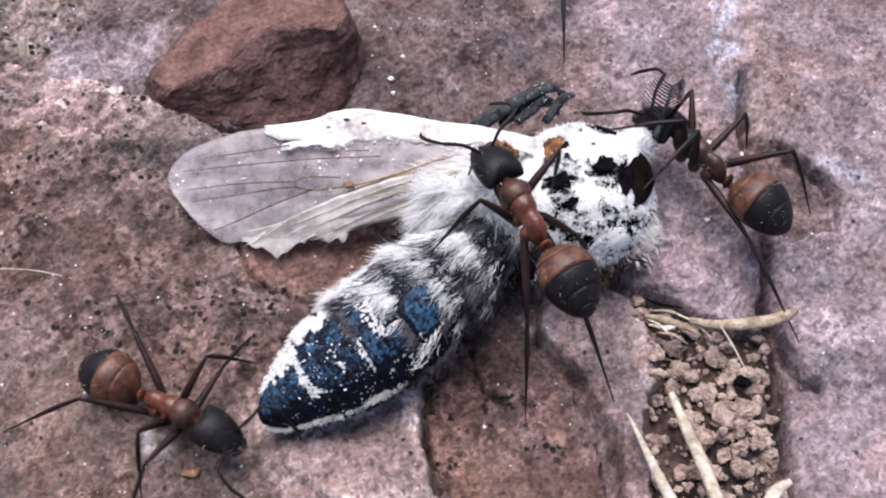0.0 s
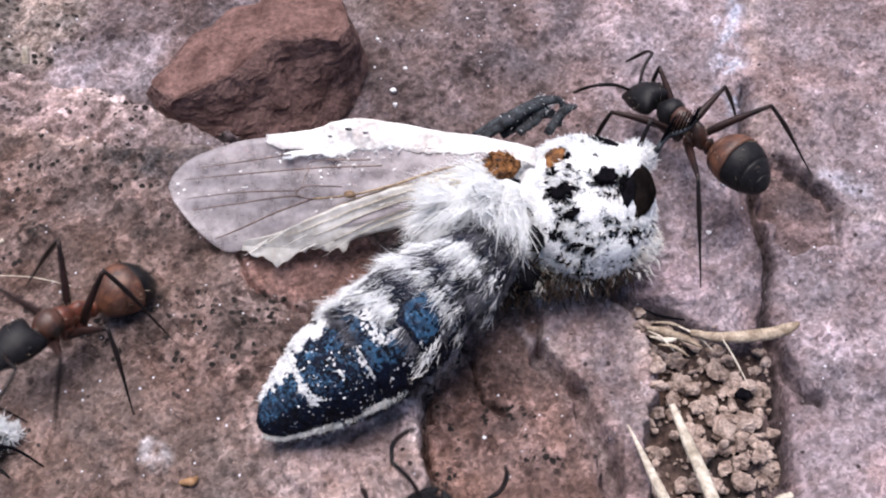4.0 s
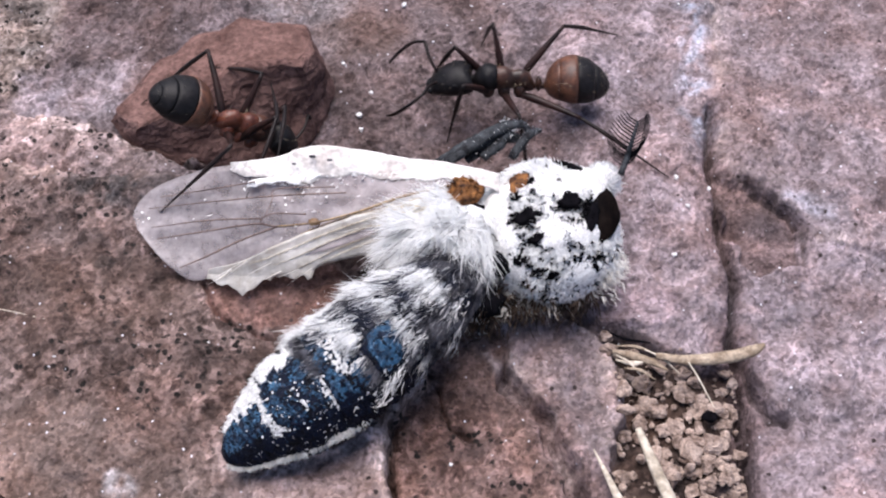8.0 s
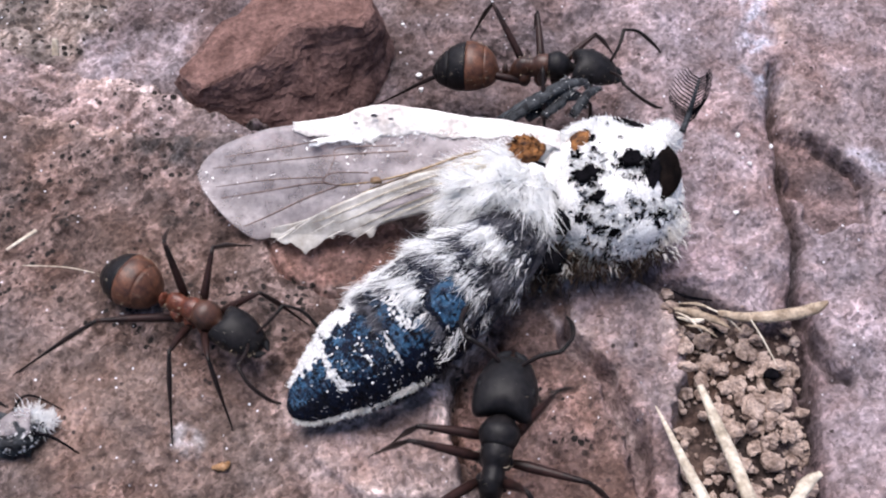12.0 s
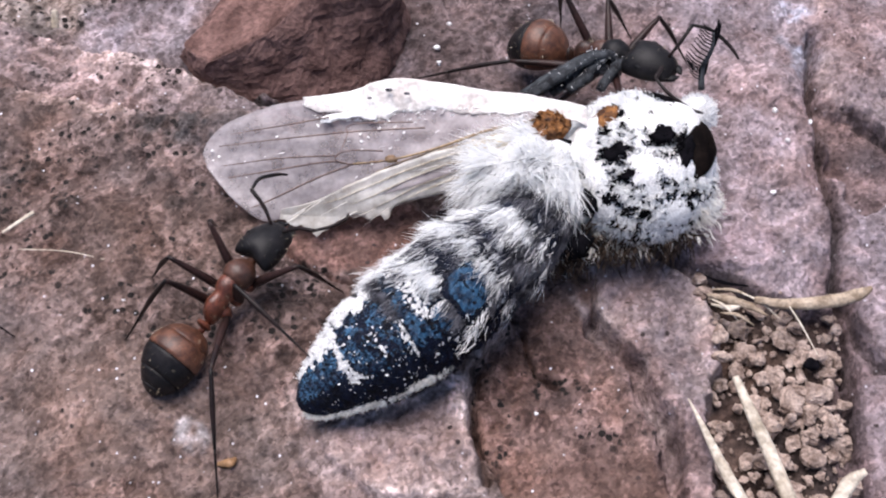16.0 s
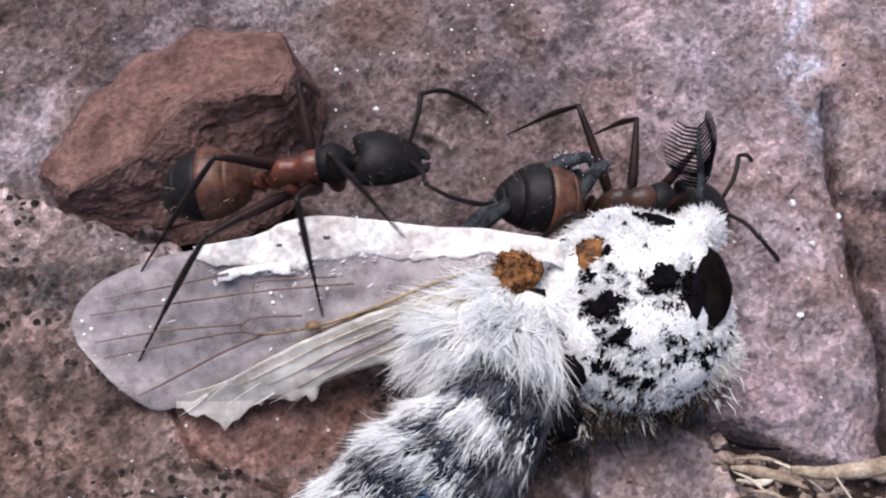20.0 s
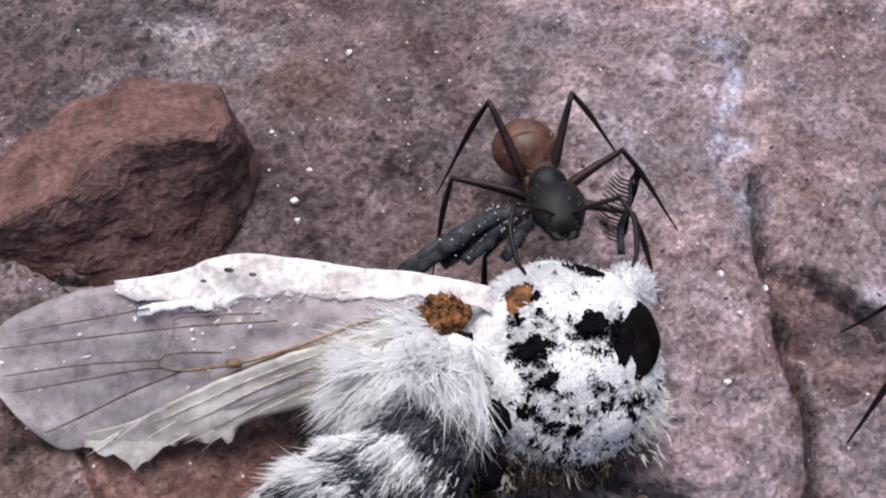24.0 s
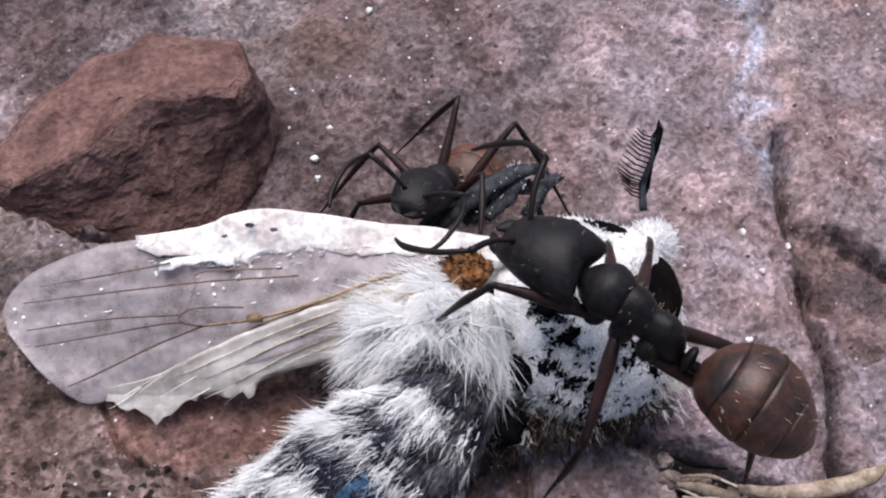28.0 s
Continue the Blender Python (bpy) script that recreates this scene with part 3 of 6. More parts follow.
def build_ground():
    xs, ys = spread(-36, 36, 0.125, 8000.0), spread(-24, 36, 0.125, 8000.0)
    x, y = np.meshgrid(xs, ys, indexing="ij")
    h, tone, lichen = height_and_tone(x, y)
    nx, ny = x.shape
    co = np.stack([x, y, h], -1).reshape(-1, 3) * MM
    i = np.arange(nx * ny).reshape(nx, ny)
    quads = np.stack([i[:-1, :-1], i[1:, :-1], i[1:, 1:], i[:-1, 1:]], -1).reshape(-1, 4)
    me = bpy.data.meshes.new("ground")
    me.vertices.add(len(co))
    me.vertices.foreach_set("co", co.ravel())
    me.loops.add(quads.size)
    me.loops.foreach_set("vertex_index", quads.ravel().astype(np.int32))
    me.polygons.add(len(quads))
    me.polygons.foreach_set("loop_start", np.arange(0, quads.size, 4, dtype=np.int32))
    me.update(calc_edges=True)
    me.validate()
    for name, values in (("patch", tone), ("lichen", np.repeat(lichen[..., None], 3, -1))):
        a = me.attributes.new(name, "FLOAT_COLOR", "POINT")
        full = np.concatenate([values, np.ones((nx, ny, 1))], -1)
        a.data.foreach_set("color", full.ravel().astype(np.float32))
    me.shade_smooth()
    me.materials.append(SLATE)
    return tagged(new("ground", me), "purple-brown slate slabs with lichen, cracks and mica glints", "ground", kind="structure")


build_ground()


# ---- the red stone behind the moth ----
def crag(base, crest, top, name, label, face, upper):
    """A broken stone: outlines at the foot, at the crest line in front and on the top face, lofted and roughened."""
    n = 120
    loops = []
    for loop in (base, crest, top):
        p = np.array(loop + loop[:1], float)
        run = np.r_[0, np.cumsum(np.linalg.norm(np.diff(p, axis=0), axis=1))]
        s = np.linspace(0, run[-1], n, endpoint=False)
        loops.append(np.stack([np.interp(s, run, p[:, k]) for k in range(3)], -1))
    rows = [loops[0] + (loops[1] - loops[0]) * s for s in np.linspace(0, 1, 20)]
    rows += [loops[1] + (loops[2] - loops[1]) * s for s in np.linspace(0.12, 1, 7)]
    mid = loops[2].mean(0)
    rows += [loops[2] + (mid - loops[2]) * s for s in (0.25, 0.5, 0.75, 0.97)]
    verts = np.concatenate(rows)
    for k in range(len(verts)):
        v = Vector(verts[k])
        layer = noise.noise(Vector((v.x * 0.25, v.y * 0.25, v.z * 2.6)))
        facet = noise.voronoi(Vector((v.x * 0.32, v.y * 0.32, v.z * 0.45)))[0]
        g = (facet[1] - facet[0]) * 0.5 - 0.25 + noise.noise(v * 0.45) * 0.4 + noise.noise(v * 1.3) * 0.16 + noise.noise(v * 3.1) * 0.08 + noise.noise(v * 7.0) * 0.04 + layer * 0.14
        out = verts[k] - mid
        out[2] *= 0.4
        verts[k] += out / (np.linalg.norm(out) + 1e-6) * g
    faces = []
    for i in range(len(rows) - 1):
        for k in range(n):
            a, b = i * n + k, i * n + (k + 1) % n
            faces.append((a, b, b + n, a + n))
    faces.append(tuple((len(rows) - 1) * n + k for k in range(n)))
    cut = 20 * n
    ob = thing(name, label, "stone")
    part("layered_side", (verts, [f for f in faces if max(f) < cut + n]), face, ob, "dark split layers", smooth=False)
    part("top_face", (verts, [f for f in faces if max(f) >= cut + n]), upper, ob, "red-brown flat top", smooth=False)
    return ob


crag([(-20.03, 16.77, -1.20), (-18.30, 13.96, -1.20), (-13.51, 11.61, -1.20), (-8.42, 11.69, -1.20), (-5.53, 13.66, -1.20), (-4.24, 16.62, -1.20), (-3.51, 20.35, -1.20), (-5.70, 23.68, -1.20), (-11.56, 23.74, -1.20), (-17.51, 20.67, -1.20)],
     [(-18.90, 15.92, 1.20), (-17.49, 13.56, 1.60), (-13.20, 14.3, 3.60), (-9.90, 16.6, 4.90), (-6.9, 16.9, 4.90), (-5.3, 17.0, 4.50), (-4.6, 18.8, 4.40), (-5.4, 21.3, 4.40), (-10.34, 22.1, 4.20), (-16.24, 19.38, 2.60)],
     [(-17.71, 15.75, 1.90), (-16.49, 13.91, 2.20), (-12.89, 14.8, 3.90), (-9.88, 16.95, 5.15), (-7.2, 17.3, 5.20), (-5.8, 17.5, 4.85), (-5.2, 18.7, 4.75), (-5.9, 20.6, 4.75), (-10.11, 21.3, 4.50), (-15.48, 18.79, 3.10)],
     "stone", "red-brown broken stone with dark layered side", DARK_STONE, RED_STONE)


# ---- litter in the gap: soil crumbs, straws, twig ----
def crumb(x, y, z, s, seed):
    g = np.random.default_rng(seed)
    v, f = ball((0, 0, 0), (s * (0.7 + 0.6 * g.random()), s * (0.7 + 0.6 * g.random()), s * (0.5 + 0.5 * g.random())), 8, 12)
    out = []
    for p in v:
        q = Vector(p)
        out.append(tuple(q * (1 + 0.7 * noise.noise(q * (1.1 / s) + Vector((seed * 1.3, 0, 0))) + 0.28 * noise.noise(q * (2.6 / s) + Vector((0, seed * 1.7, 0)))) + Vector((x, y, z))))
    return out, f


def litter():
    gap = np.array(SOIL_GAP)
    lo, hi = gap.min(0), gap.max(0)
    small = []
    while len(small) < 760:
        x, y = rng.uniform(lo, hi)
        if y < -30 or inside(np.array([x]), np.array([y]), SOIL_GAP)[0] < -0.2:
            continue
        s = 0.08 + 0.50 * rng.random() ** 3
        small.append(crumb(x, y, ground_at(x, y) + s * 0.55 + 0.35 * rng.random() ** 2, s, len(small)))
    single("soil_crumbs", join(*small), SOIL, "brown soil crumbs filling a gap in the slate", "soil", kind="stuff", smooth=False)
    for k, (x, y, s) in enumerate(((17.85, -11.10, 0.95), (19.29, -9.38, 0.7), (17.16, -9.57, 0.55), (20.21, -10.34, 0.6), (18.60, -7.82, 0.6), (20.28, -5.83, 0.5), (17.27, -13.14, 0.6), (21.27, -9.00, 0.5), (20.22, -12.77, 0.6), (18.47, -14.41, 0.55), (16.35, -7.43, 0.5))):
        single("soil_clod", crumb(x, y, ground_at(x, y) + s * 0.6, s, 900 + k), SOIL, "rough brown soil clod in the slate gap", "soil clod", "clods in the gap", smooth=False)


litter()


def straw(points, radii, label, name="straw", material=None):
    ob = single(name, tube(points, radii, 9, 0.7, 24, 0.12), material or STRAW, label, name.replace("_", " "), "dry straws" if name == "straw" else "")
    return ob


straw([(15.81, -8.70, 0.50), (16.47, -10.95, 0.50), (17.26, -13.27, 0.30), (18.02, -16.13, 0.30), (18.52, -18.85, 0.20)], [0.22, 0.36, 0.42, 0.45, 0.3], "pale flat dry straw lying across the soil gap")
straw([(12.81, -10.46, 1.30), (13.58, -12.38, 1.20), (14.41, -14.47, 1.00), (15.36, -16.71, 0.90), (16.14, -18.99, 0.60)], [0.04, 0.2, 0.33, 0.4, 0.3], "pale pointed dry straw lying on the slate edge")
straw([(22.36, -14.55, 0.60), (21.43, -15.19, 0.60), (20.23, -16.87, 0.40), (18.80, -19.19, 0.20)], [0.2, 0.42, 0.45, 0.4], "short pale dry straw in the soil gap")
straw([(17.39, -3.85, 1.00), (19.24, -4.12, 0.90), (21.75, -4.01, 1.00), (23.58, -3.57, 1.10), (24.42, -3.13, 1.20)], [0.22, 0.36, 0.44, 0.42, 0.12], "curved dry twig resting across the groove", "twig", TWIG)
straw([(14.63, -3.46, 0.90), (15.88, -3.73, 0.80), (17.19, -4.17, 0.70), (18.15, -4.73, 0.60)], [0.1, 0.3, 0.26, 0.05], "frayed bark shred beside the twig", "bark_shred", TWIG)
straw([(14.81, -4.06, 0.80), (16.03, -4.25, 0.70), (16.95, -3.90, 0.80)], [0.06, 0.2, 0.05], "frayed bark shred beside the twig", "bark_shred", STRAW)
for ax, ay, bx, by, r in ((14.9, -3.0, 17.6, -3.5, 0.12), (15.3, -4.6, 17.3, -5.3, 0.14), (14.7, -3.6, 16.4, -5.0, 0.10), (16.6, -3.2, 18.9, -4.9, 0.09)):
    straw([(ax, ay, 0.75), ((ax + bx) / 2, (ay + by) / 2 + 0.12, 0.85), (bx, by, 0.45)], [0.03, r, 0.03], "frayed bark shred beside the twig", "bark_shred", TWIG if r > 0.11 else STRAW)
# added black sliver: stands in for the shade under the flake's edge
straw([(14.66, -2.01, 0.70), (15.69, -2.45, 0.60), (17.25, -2.65, 0.50)], [0.04, 0.13, 0.05], "black sliver standing in for the shaded gap under the slate flake", "bark_sliver", BLACK_SCALE)
straw([(19.35, -4.45, 1.20), (19.87, -5.66, 1.20), (20.61, -7.54, 1.00)], [0.05, 0.06, 0.03], "fine white plant fibre over the soil", "plant_fibre", STRAW)
straw([(-28.39, 18.06, 0.40), (-28.37, 18.98, 1.20)], [0.3, 0.22], "short cream stub of a dry stem", "stem_stub", STRAW)
straw([(-13.64, -14.48, 1.30), (-12.94, -14.49, 1.50), (-12.67, -14.12, 1.30)], [0.12, 0.32, 0.1], "small amber seed lying on the slate", "seed", SEED)
single("soil_clod", crumb(20.64, -7.33, -0.60, 0.4, 77), BLACK_SCALE, "small black clod in the soil gap", "soil clod")


straw([(-27.19, -0.68, 1.60), (-24.21, -0.89, 1.70), (-21.26, -1.49, 1.50)], [0.03, 0.04, 0.02], "fine white plant fibre on the slate", "plant_fibre", STRAW)
straw([(-28.47, 0.59, 1.50), (-26.73, 2.02, 1.60)], [0.1, 0.16], "short pale straw bit on the slate")
for k, (x, y, z, r) in enumerate(((1.46, 28.22, -1.20, 0.22), (-1.85, 17.12, -1.20, 0.24), (-1.66, 15.73, -1.20, 0.26), (20.90, 7.93, 0.40, 0.24), (22.52, 26.82, 0.20, 0.2), (19.60, 4.18, 0.40, 0.18), (-3.10, 22.26, -1.20, 0.22), (-10.94, -2.99, 1.40, 0.14), (-20.33, -4.06, 1.40, 0.12), (20.38, 10.35, 0.30, 0.24), (4.20, -10.96, -0.30, 0.16), (-1.01, 19.27, -1.20, 0.2), (22.56, 9.40, 0.20, 0.2))):
    single("quartz_grain", crumb(x, y, ground_at(x, y) + r * 0.3, r * 0.75, 500 + k), QUARTZ, "small white quartz grain on the slate", "grain", "quartz grains on the slate")


# ---- the dead moth ----
TC, TR = np.array((10.64, 3.69, 4.00)), np.array((4.75, 4.90, 3.75))
moth = thing("moth", "dead white moth with blue-black banded abdomen and one clear wing", "moth")


def on_thorax(d, k=1.0):
    return TC + TR * np.asarray(d) * k


def thorax_normal(p):
    m = (np.asarray(p) - TC) / TR**2
    return m / np.linalg.norm(m)


part("thorax", ball(TC, TR, 24, 36, 0.12), WHITE_SCALE, moth, "white scaly thorax")
META = np.array((4.37, 2.96, 4.60))
part("hind_thorax", ball(META, (3.3, 2.7, 2.6), 16, 24, 0.15), WHITE_SCALE, moth, "white hind thorax")

# dark and orange marks: centre, half sizes along and across, lean in degrees, material
MARKS = [
    ((14.28, 3.50, 6.30), 1.1, 2.4, -12, SHIELD), ((12.35, 6.75, 6.55), 1.55, 0.5, -34, BLACK_SCALE), ((11.70, 3.45, 7.60), 0.95, 0.85, 0, BLACK_SCALE), ((8.85, 2.40, 7.33), 1.15, 0.6, 12, BLACK_SCALE),
    ((13.0, 2.6, 7.0), 0.6, 1.5, -15, BLACK_SCALE), ((8.36, 0.06, 5.83), 0.38, 0.55, 0, BLACK_SCALE), ((13.10, -0.10, 5.35), 0.6, 0.6, 0, BLACK_SCALE), ((9.6, 1.1, 6.98), 0.75, 0.3, 25, BLACK_SCALE),
    ((8.55, 5.30, 7.17), 0.66, 0.95, -20, ORANGE), ((9.38, 5.05, 7.47), 0.22, 0.45, -10, BLACK_SCALE),
]


def mark(center, a, b, lean, material, surface=True):
    """A raised patch of scales with a ragged edge, lying on the thorax."""
    c = np.asarray(center)
    if material is BLACK_SCALE:
        a, b = 0.76 * a, 0.76 * b
    n = thorax_normal(c)
    e1 = np.cross((0, 1, 0), n)
    e1 /= np.linalg.norm(e1)
    e2 = np.cross(n, e1)
    ca, sa = math.cos(radians(lean)), math.sin(radians(lean))
    verts, faces = [tuple(c + n * 0.16)], []
    rings, sides = 5, 26
    seed = rng.random() * 50
    for i in range(1, rings + 1):
        for k in range(sides):
            t = 2 * math.pi * k / sides
            w = 1 + 0.45 * noise.noise(Vector((math.cos(t) * 1.6 + seed, math.sin(t) * 1.6, 0))) + (0.3 * noise.noise(Vector((math.cos(t) * 5 + seed, math.sin(t) * 5, 3))) if material is not SHIELD else 0.0)
            u, v = a * w * math.cos(t) * i / rings, b * w * math.sin(t) * i / rings
            p = c + e1 * (u * ca - v * sa) + e2 * (u * sa + v * ca)
            d = (p - TC) / TR
            p = TC + TR * d / np.linalg.norm(d) + n * (0.16 if i < rings else -0.15)
            verts.append(tuple(p + n * (0.07 * rng.random() if material is not SHIELD else 0.22 - 0.2 * (i / rings) ** 2)))
    for k in range(sides):
        faces.append((0, 1 + k, 1 + (k + 1) % sides))
        for i in range(rings - 1):
            p, q = 1 + i * sides + k, 1 + i * sides + (k + 1) % sides
            faces.append((p, p + sides, q + sides, q))
    name = {ORANGE: "orange_tuft", SHIELD: "bare_shield"}.get(material, "black_spot")
    part(name, (verts, faces), material, moth, {ORANGE: "orange scale tuft", SHIELD: "bald brown-black shield plate"}.get(material, "black scale spot"))


for m in MARKS:
    mark(*m)
part("orange_tuft", ball((5.25, 4.50, 6.95), (1.0, 1.1, 0.42), 12, 18, 0.8), ORANGE, moth, "orange scale tuft at the wing base")
ot = np.array((5.24, 4.52, 7.00))
ow = rng.normal(size=(260, 3))
ow /= np.linalg.norm(ow, axis=1)[:, None]
part("orange_fur", hairs(ot + ow * (0.98, 1.05, 0.38), ow * 0.6 + np.array((-0.9, -0.1, 0.25)), 0.15 + 0.25 * rng.random(260), 0.12, 0.5), ORANGE, moth, "orange scale hairs", kind="stuff")
part("dark_tuft", ball((5.72, 3.52, 6.60), (0.7, 0.35, 0.35), 8, 12, 0.6), BLACK_HAIR, moth, "dark scales under the orange tuft")
part("dark_tuft", ball((7.10, 0.27, 5.20), (1.0, 0.8, 0.9), 8, 12, 0.5), BLACK_HAIR, moth, "dark brown hollow behind the thorax")


def in_mark(p):
    for c, a, b, lean, material in MARKS:
        q = np.asarray(p) - np.asarray(c)
        if np.linalg.norm(q) < max(a, b) * 1.25:
            ca, sa = math.cos(radians(-lean)), math.sin(radians(-lean))
            u, v = q[0] * ca - q[1] * sa, q[0] * sa + q[1] * ca
            if (u / a) ** 2 + (v / b / 0.9) ** 2 < 1.0 + 0.9 * noise.noise(Vector(q * 1.9) + Vector((a * 7, 0, 0))):
                return material
    return None


SPECKLED = [((9.3, 1.1, 7.0), 0.7), ((11.9, 1.2, 7.05), 1.0), ((10.6, 1.1, 7.2), 0.7), ((8.4, 0.1, 5.8), 0.7), ((9.4, -0.5, 5.5), 0.9), ((13.0, 0.2, 5.6), 1.0), ((10.9, -1.1, 4.8), 0.9), ((12.0, -0.8, 4.9), 0.9), ((8.6, 4.0, 7.3), 0.45), ((10.6, 2.6, 7.6), 0.4)]


def thorax_fur():
    sets = {"white": ([], [], []), "black": ([], [], []), "orange": ([], [], [])}
    for k in range(34000):
        d = rng.normal(size=3)
        d /= np.linalg.norm(d)
        if d[2] < -0.35:
            continue
        p = on_thorax(d, 0.98)
        n = thorax_normal(p)
        under = in_mark(on_thorax(d, 1.0))
        speck = 0.9 * noise.noise(Vector(p * 1.7)) + 1.2 * noise.noise(Vector(p * 3.3))
        near = max(math.exp(-float(np.sum((p - np.array(c)) ** 2)) / (2.3 * r)) for c, r in SPECKLED)
        if under is SHIELD:
            continue
        low = np.clip((TC[1] - 0.5 - p[1]) / 3.0, 0, 1)
        kind = "white"
        if under is BLACK_SCALE or (under is None and speck > 0.74 - 0.06 * low - 0.80 * near):
            kind = "black"
        elif under is ORANGE:
            kind = "orange"
        clump = np.array(noise.noise_vector(Vector(np.floor(p * 2.0 + 0.5 * np.sin(p[[1, 2, 0]] * 3.0))) * 1.7))
        way = n * 0.5 + np.array((-0.5, -0.3, 0.0)) + clump * 0.65 + rng.normal(size=3) * 0.16
        edge = 1.0
        l = (0.18 + 0.30 * rng.random()) * edge * (0.85 if kind != "white" else 1.0)
        if kind == "orange":
            l *= 0.8
        s = sets[kind]
        s[0].append(p), s[1].append(way), s[2].append(l)
    part("white_fur", hairs(*sets["white"], 0.11, 0.35), WHITE_HAIR, moth, "dense white fur", kind="stuff")
    part("black_fur", hairs(*sets["black"], 0.19, 0.4), BLACK_HAIR, moth, "black scale hairs", kind="stuff")
    part("orange_fur", hairs(*sets["orange"], 0.10, 0.35), ORANGE, moth, "orange scale hairs", kind="stuff")


thorax_fur()

# abdomen: seven overlapping segments along a bent axis
AXIS = curve([(5.19, 0.88, 4.2), (2.32, -2.9, 5.0), (-0.23, -5.22, 5.2), (-2.2, -7.26, 5.1), (-3.99, -8.54, 4.9), (-5.28, -9.49, 4.6), (-6.6, -10.28, 4.0), (-8.09, -11.12, 3.2), (-8.97, -11.5, 2.7)], 60)
GIRTH = np.interp(np.linspace(0, 1, 60), np.linspace(0, 1, 9), [2.1, 2.95, 3.32, 3.36, 3.24, 2.98, 2.32, 1.38, 0.42])


def abdomen_frame(s):
    f = s * 59
    i = min(int(f), 58)
    p = AXIS[i] + (AXIS[i + 1] - AXIS[i]) * (f - i)
    d = AXIS[min(i + 2, 59)] - AXIS[max(i - 1, 0)]
    d /= np.linalg.norm(d)
    side = np.cross(d, (0, 0, 1))
    side /= np.linalg.norm(side)
    return p, d, side, np.cross(side, d), float(np.interp(f, range(60), GIRTH))


def abdomen_point(s, a, k=1.0):
    p, d, side, up, r = abdomen_frame(s)
    n = math.cos(a) * side + math.sin(a) * up
    return p + n * r * k, n, d


def hump(s):
    """How far the skin stands out along its segment: full in the middle, pinched at the joints."""
    b0, b1 = next((p, q) for p, q in zip(BANDS[:-1], BANDS[1:]) if s <= q)
    q = (s - b0) / (b1 - b0)
    return 0.90 + 0.12 * math.sin(min(q * 2.3 + 0.12, 2.6)) ** 0.8 if b1 < 1 else 0.97 + 0.05 * math.sin(q * 2.6)


BANDS = [0.0, 0.12, 0.225, 0.34, 0.46, 0.68, 1.0]
for b0, b1 in zip(BANDS[:-1], BANDS[1:]):
    verts, faces, sides = [], [], 40
    for i, q in enumerate(np.linspace(0, 1, 9)):
        for k in range(sides):
            a = 2 * math.pi * k / sides
            g = hump(b0 + (b1 - b0) * max(q, 0.01)) - 0.02 + 0.02 * noise.noise(Vector((q * 3, a * 3, b0 * 9)))
            verts.append(tuple(abdomen_point(b0 + (b1 - b0) * min(q * 1.04, 1.02 if b1 < 1 else 1), a, g)[0]))
    for i in range(8):
        for k in range(sides):
            p, q = i * sides + k, i * sides + (k + 1) % sides
            faces.append((p, q, q + sides, p + sides))
    faces.append(tuple(range(sides))[::-1])
    faces.append(tuple(8 * sides + k for k in range(sides)))
    part("abdomen_segment", (verts, faces), BLUE_SCALE, moth, "blue-black scaly abdomen segment")


def scale_kind(s, a):
    """Which scales cover a place of the abdomen: white, blue or black."""
    rag = noise.noise(Vector((s * 34, a * 5.5, 2.0)))
    fine = noise.noise(Vector((s * 95, a * 15, 5.0)))
    roll = rng.random()
    s = s + 0.012 * noise.noise(Vector((s * 60, a * 3.0, 8.0))) + 0.006 * fine
    a = a + 0.10 * noise.noise(Vector((s * 80, a * 7.0, 1.0)))
    if a > 2.62 + 0.12 * rag:
        return "white" if roll < 0.004 else "black"
    if s > 0.46:
        # pale back flank with a dark hollow in each segment
        flank = 1.12 + 0.22 * rag + (0.18 if 0.66 < s < 0.80 else 0.0)
        if a < flank:
            hollow = math.hypot((s - 0.65) * 22, a - 0.93) < 0.2 or math.hypot((s - 0.52) * 20, a - 0.55) < 0.3 or 0.885 < s + 0.02 * rag
            return "black" if hollow or fine > 0.5 else "white"
        if abs(s - 0.684 - 0.016 * rag) < 0.014 + 0.008 * fine and a < 2.3 + 0.2 * fine:
            return "black" if fine > 0.3 else "white"
        if abs(s - 0.565 - 0.014 * rag) < 0.008 and 1.6 < a < 2.2 and fine > 0.18:
            return "white"
        if abs(s - 0.468 - 0.014 * rag) < 0.012 and a < 2.5 and fine > 0.0:
            return "white"
        if s > 0.70:
            if s > 0.93:
                return "black"
            return "blue" if a < 2.0 + 0.3 * fine and fine > -0.2 and roll < 0.85 else ("white" if roll < 0.004 else "black")
        edge = min(abs(s - q) for q in (0.455, 0.565, 0.70))
        if a < 2.25 + 0.35 * fine and (edge > 0.022 or fine > 0.15) and rag + fine > -0.06 and roll < 0.84:
            return "white" if roll < 0.003 else "blue"
        return "white" if roll < 0.006 else "black"
    if s > 0.345:
        if a < 2.0 + 0.25 * rag and s < 0.415 + 0.03 * fine:
            return "white" if fine > 0.02 else ("blue" if roll < 0.3 else "black")
        if 2.45 < a < 2.6 and fine > 0.42:
            return "white"
        return "blue" if a < 2.3 + 0.3 * fine and rag + fine > -0.2 else "black"
    if 0.235 < s < 0.33 and 1.75 < a < 2.45 + 0.1 * fine:
        return "blue" if fine > -0.3 else "black"
    if a >= 2.35 and s < 0.335 and fine > 0.3 and a < 2.62:
        return "white"
    return "black"


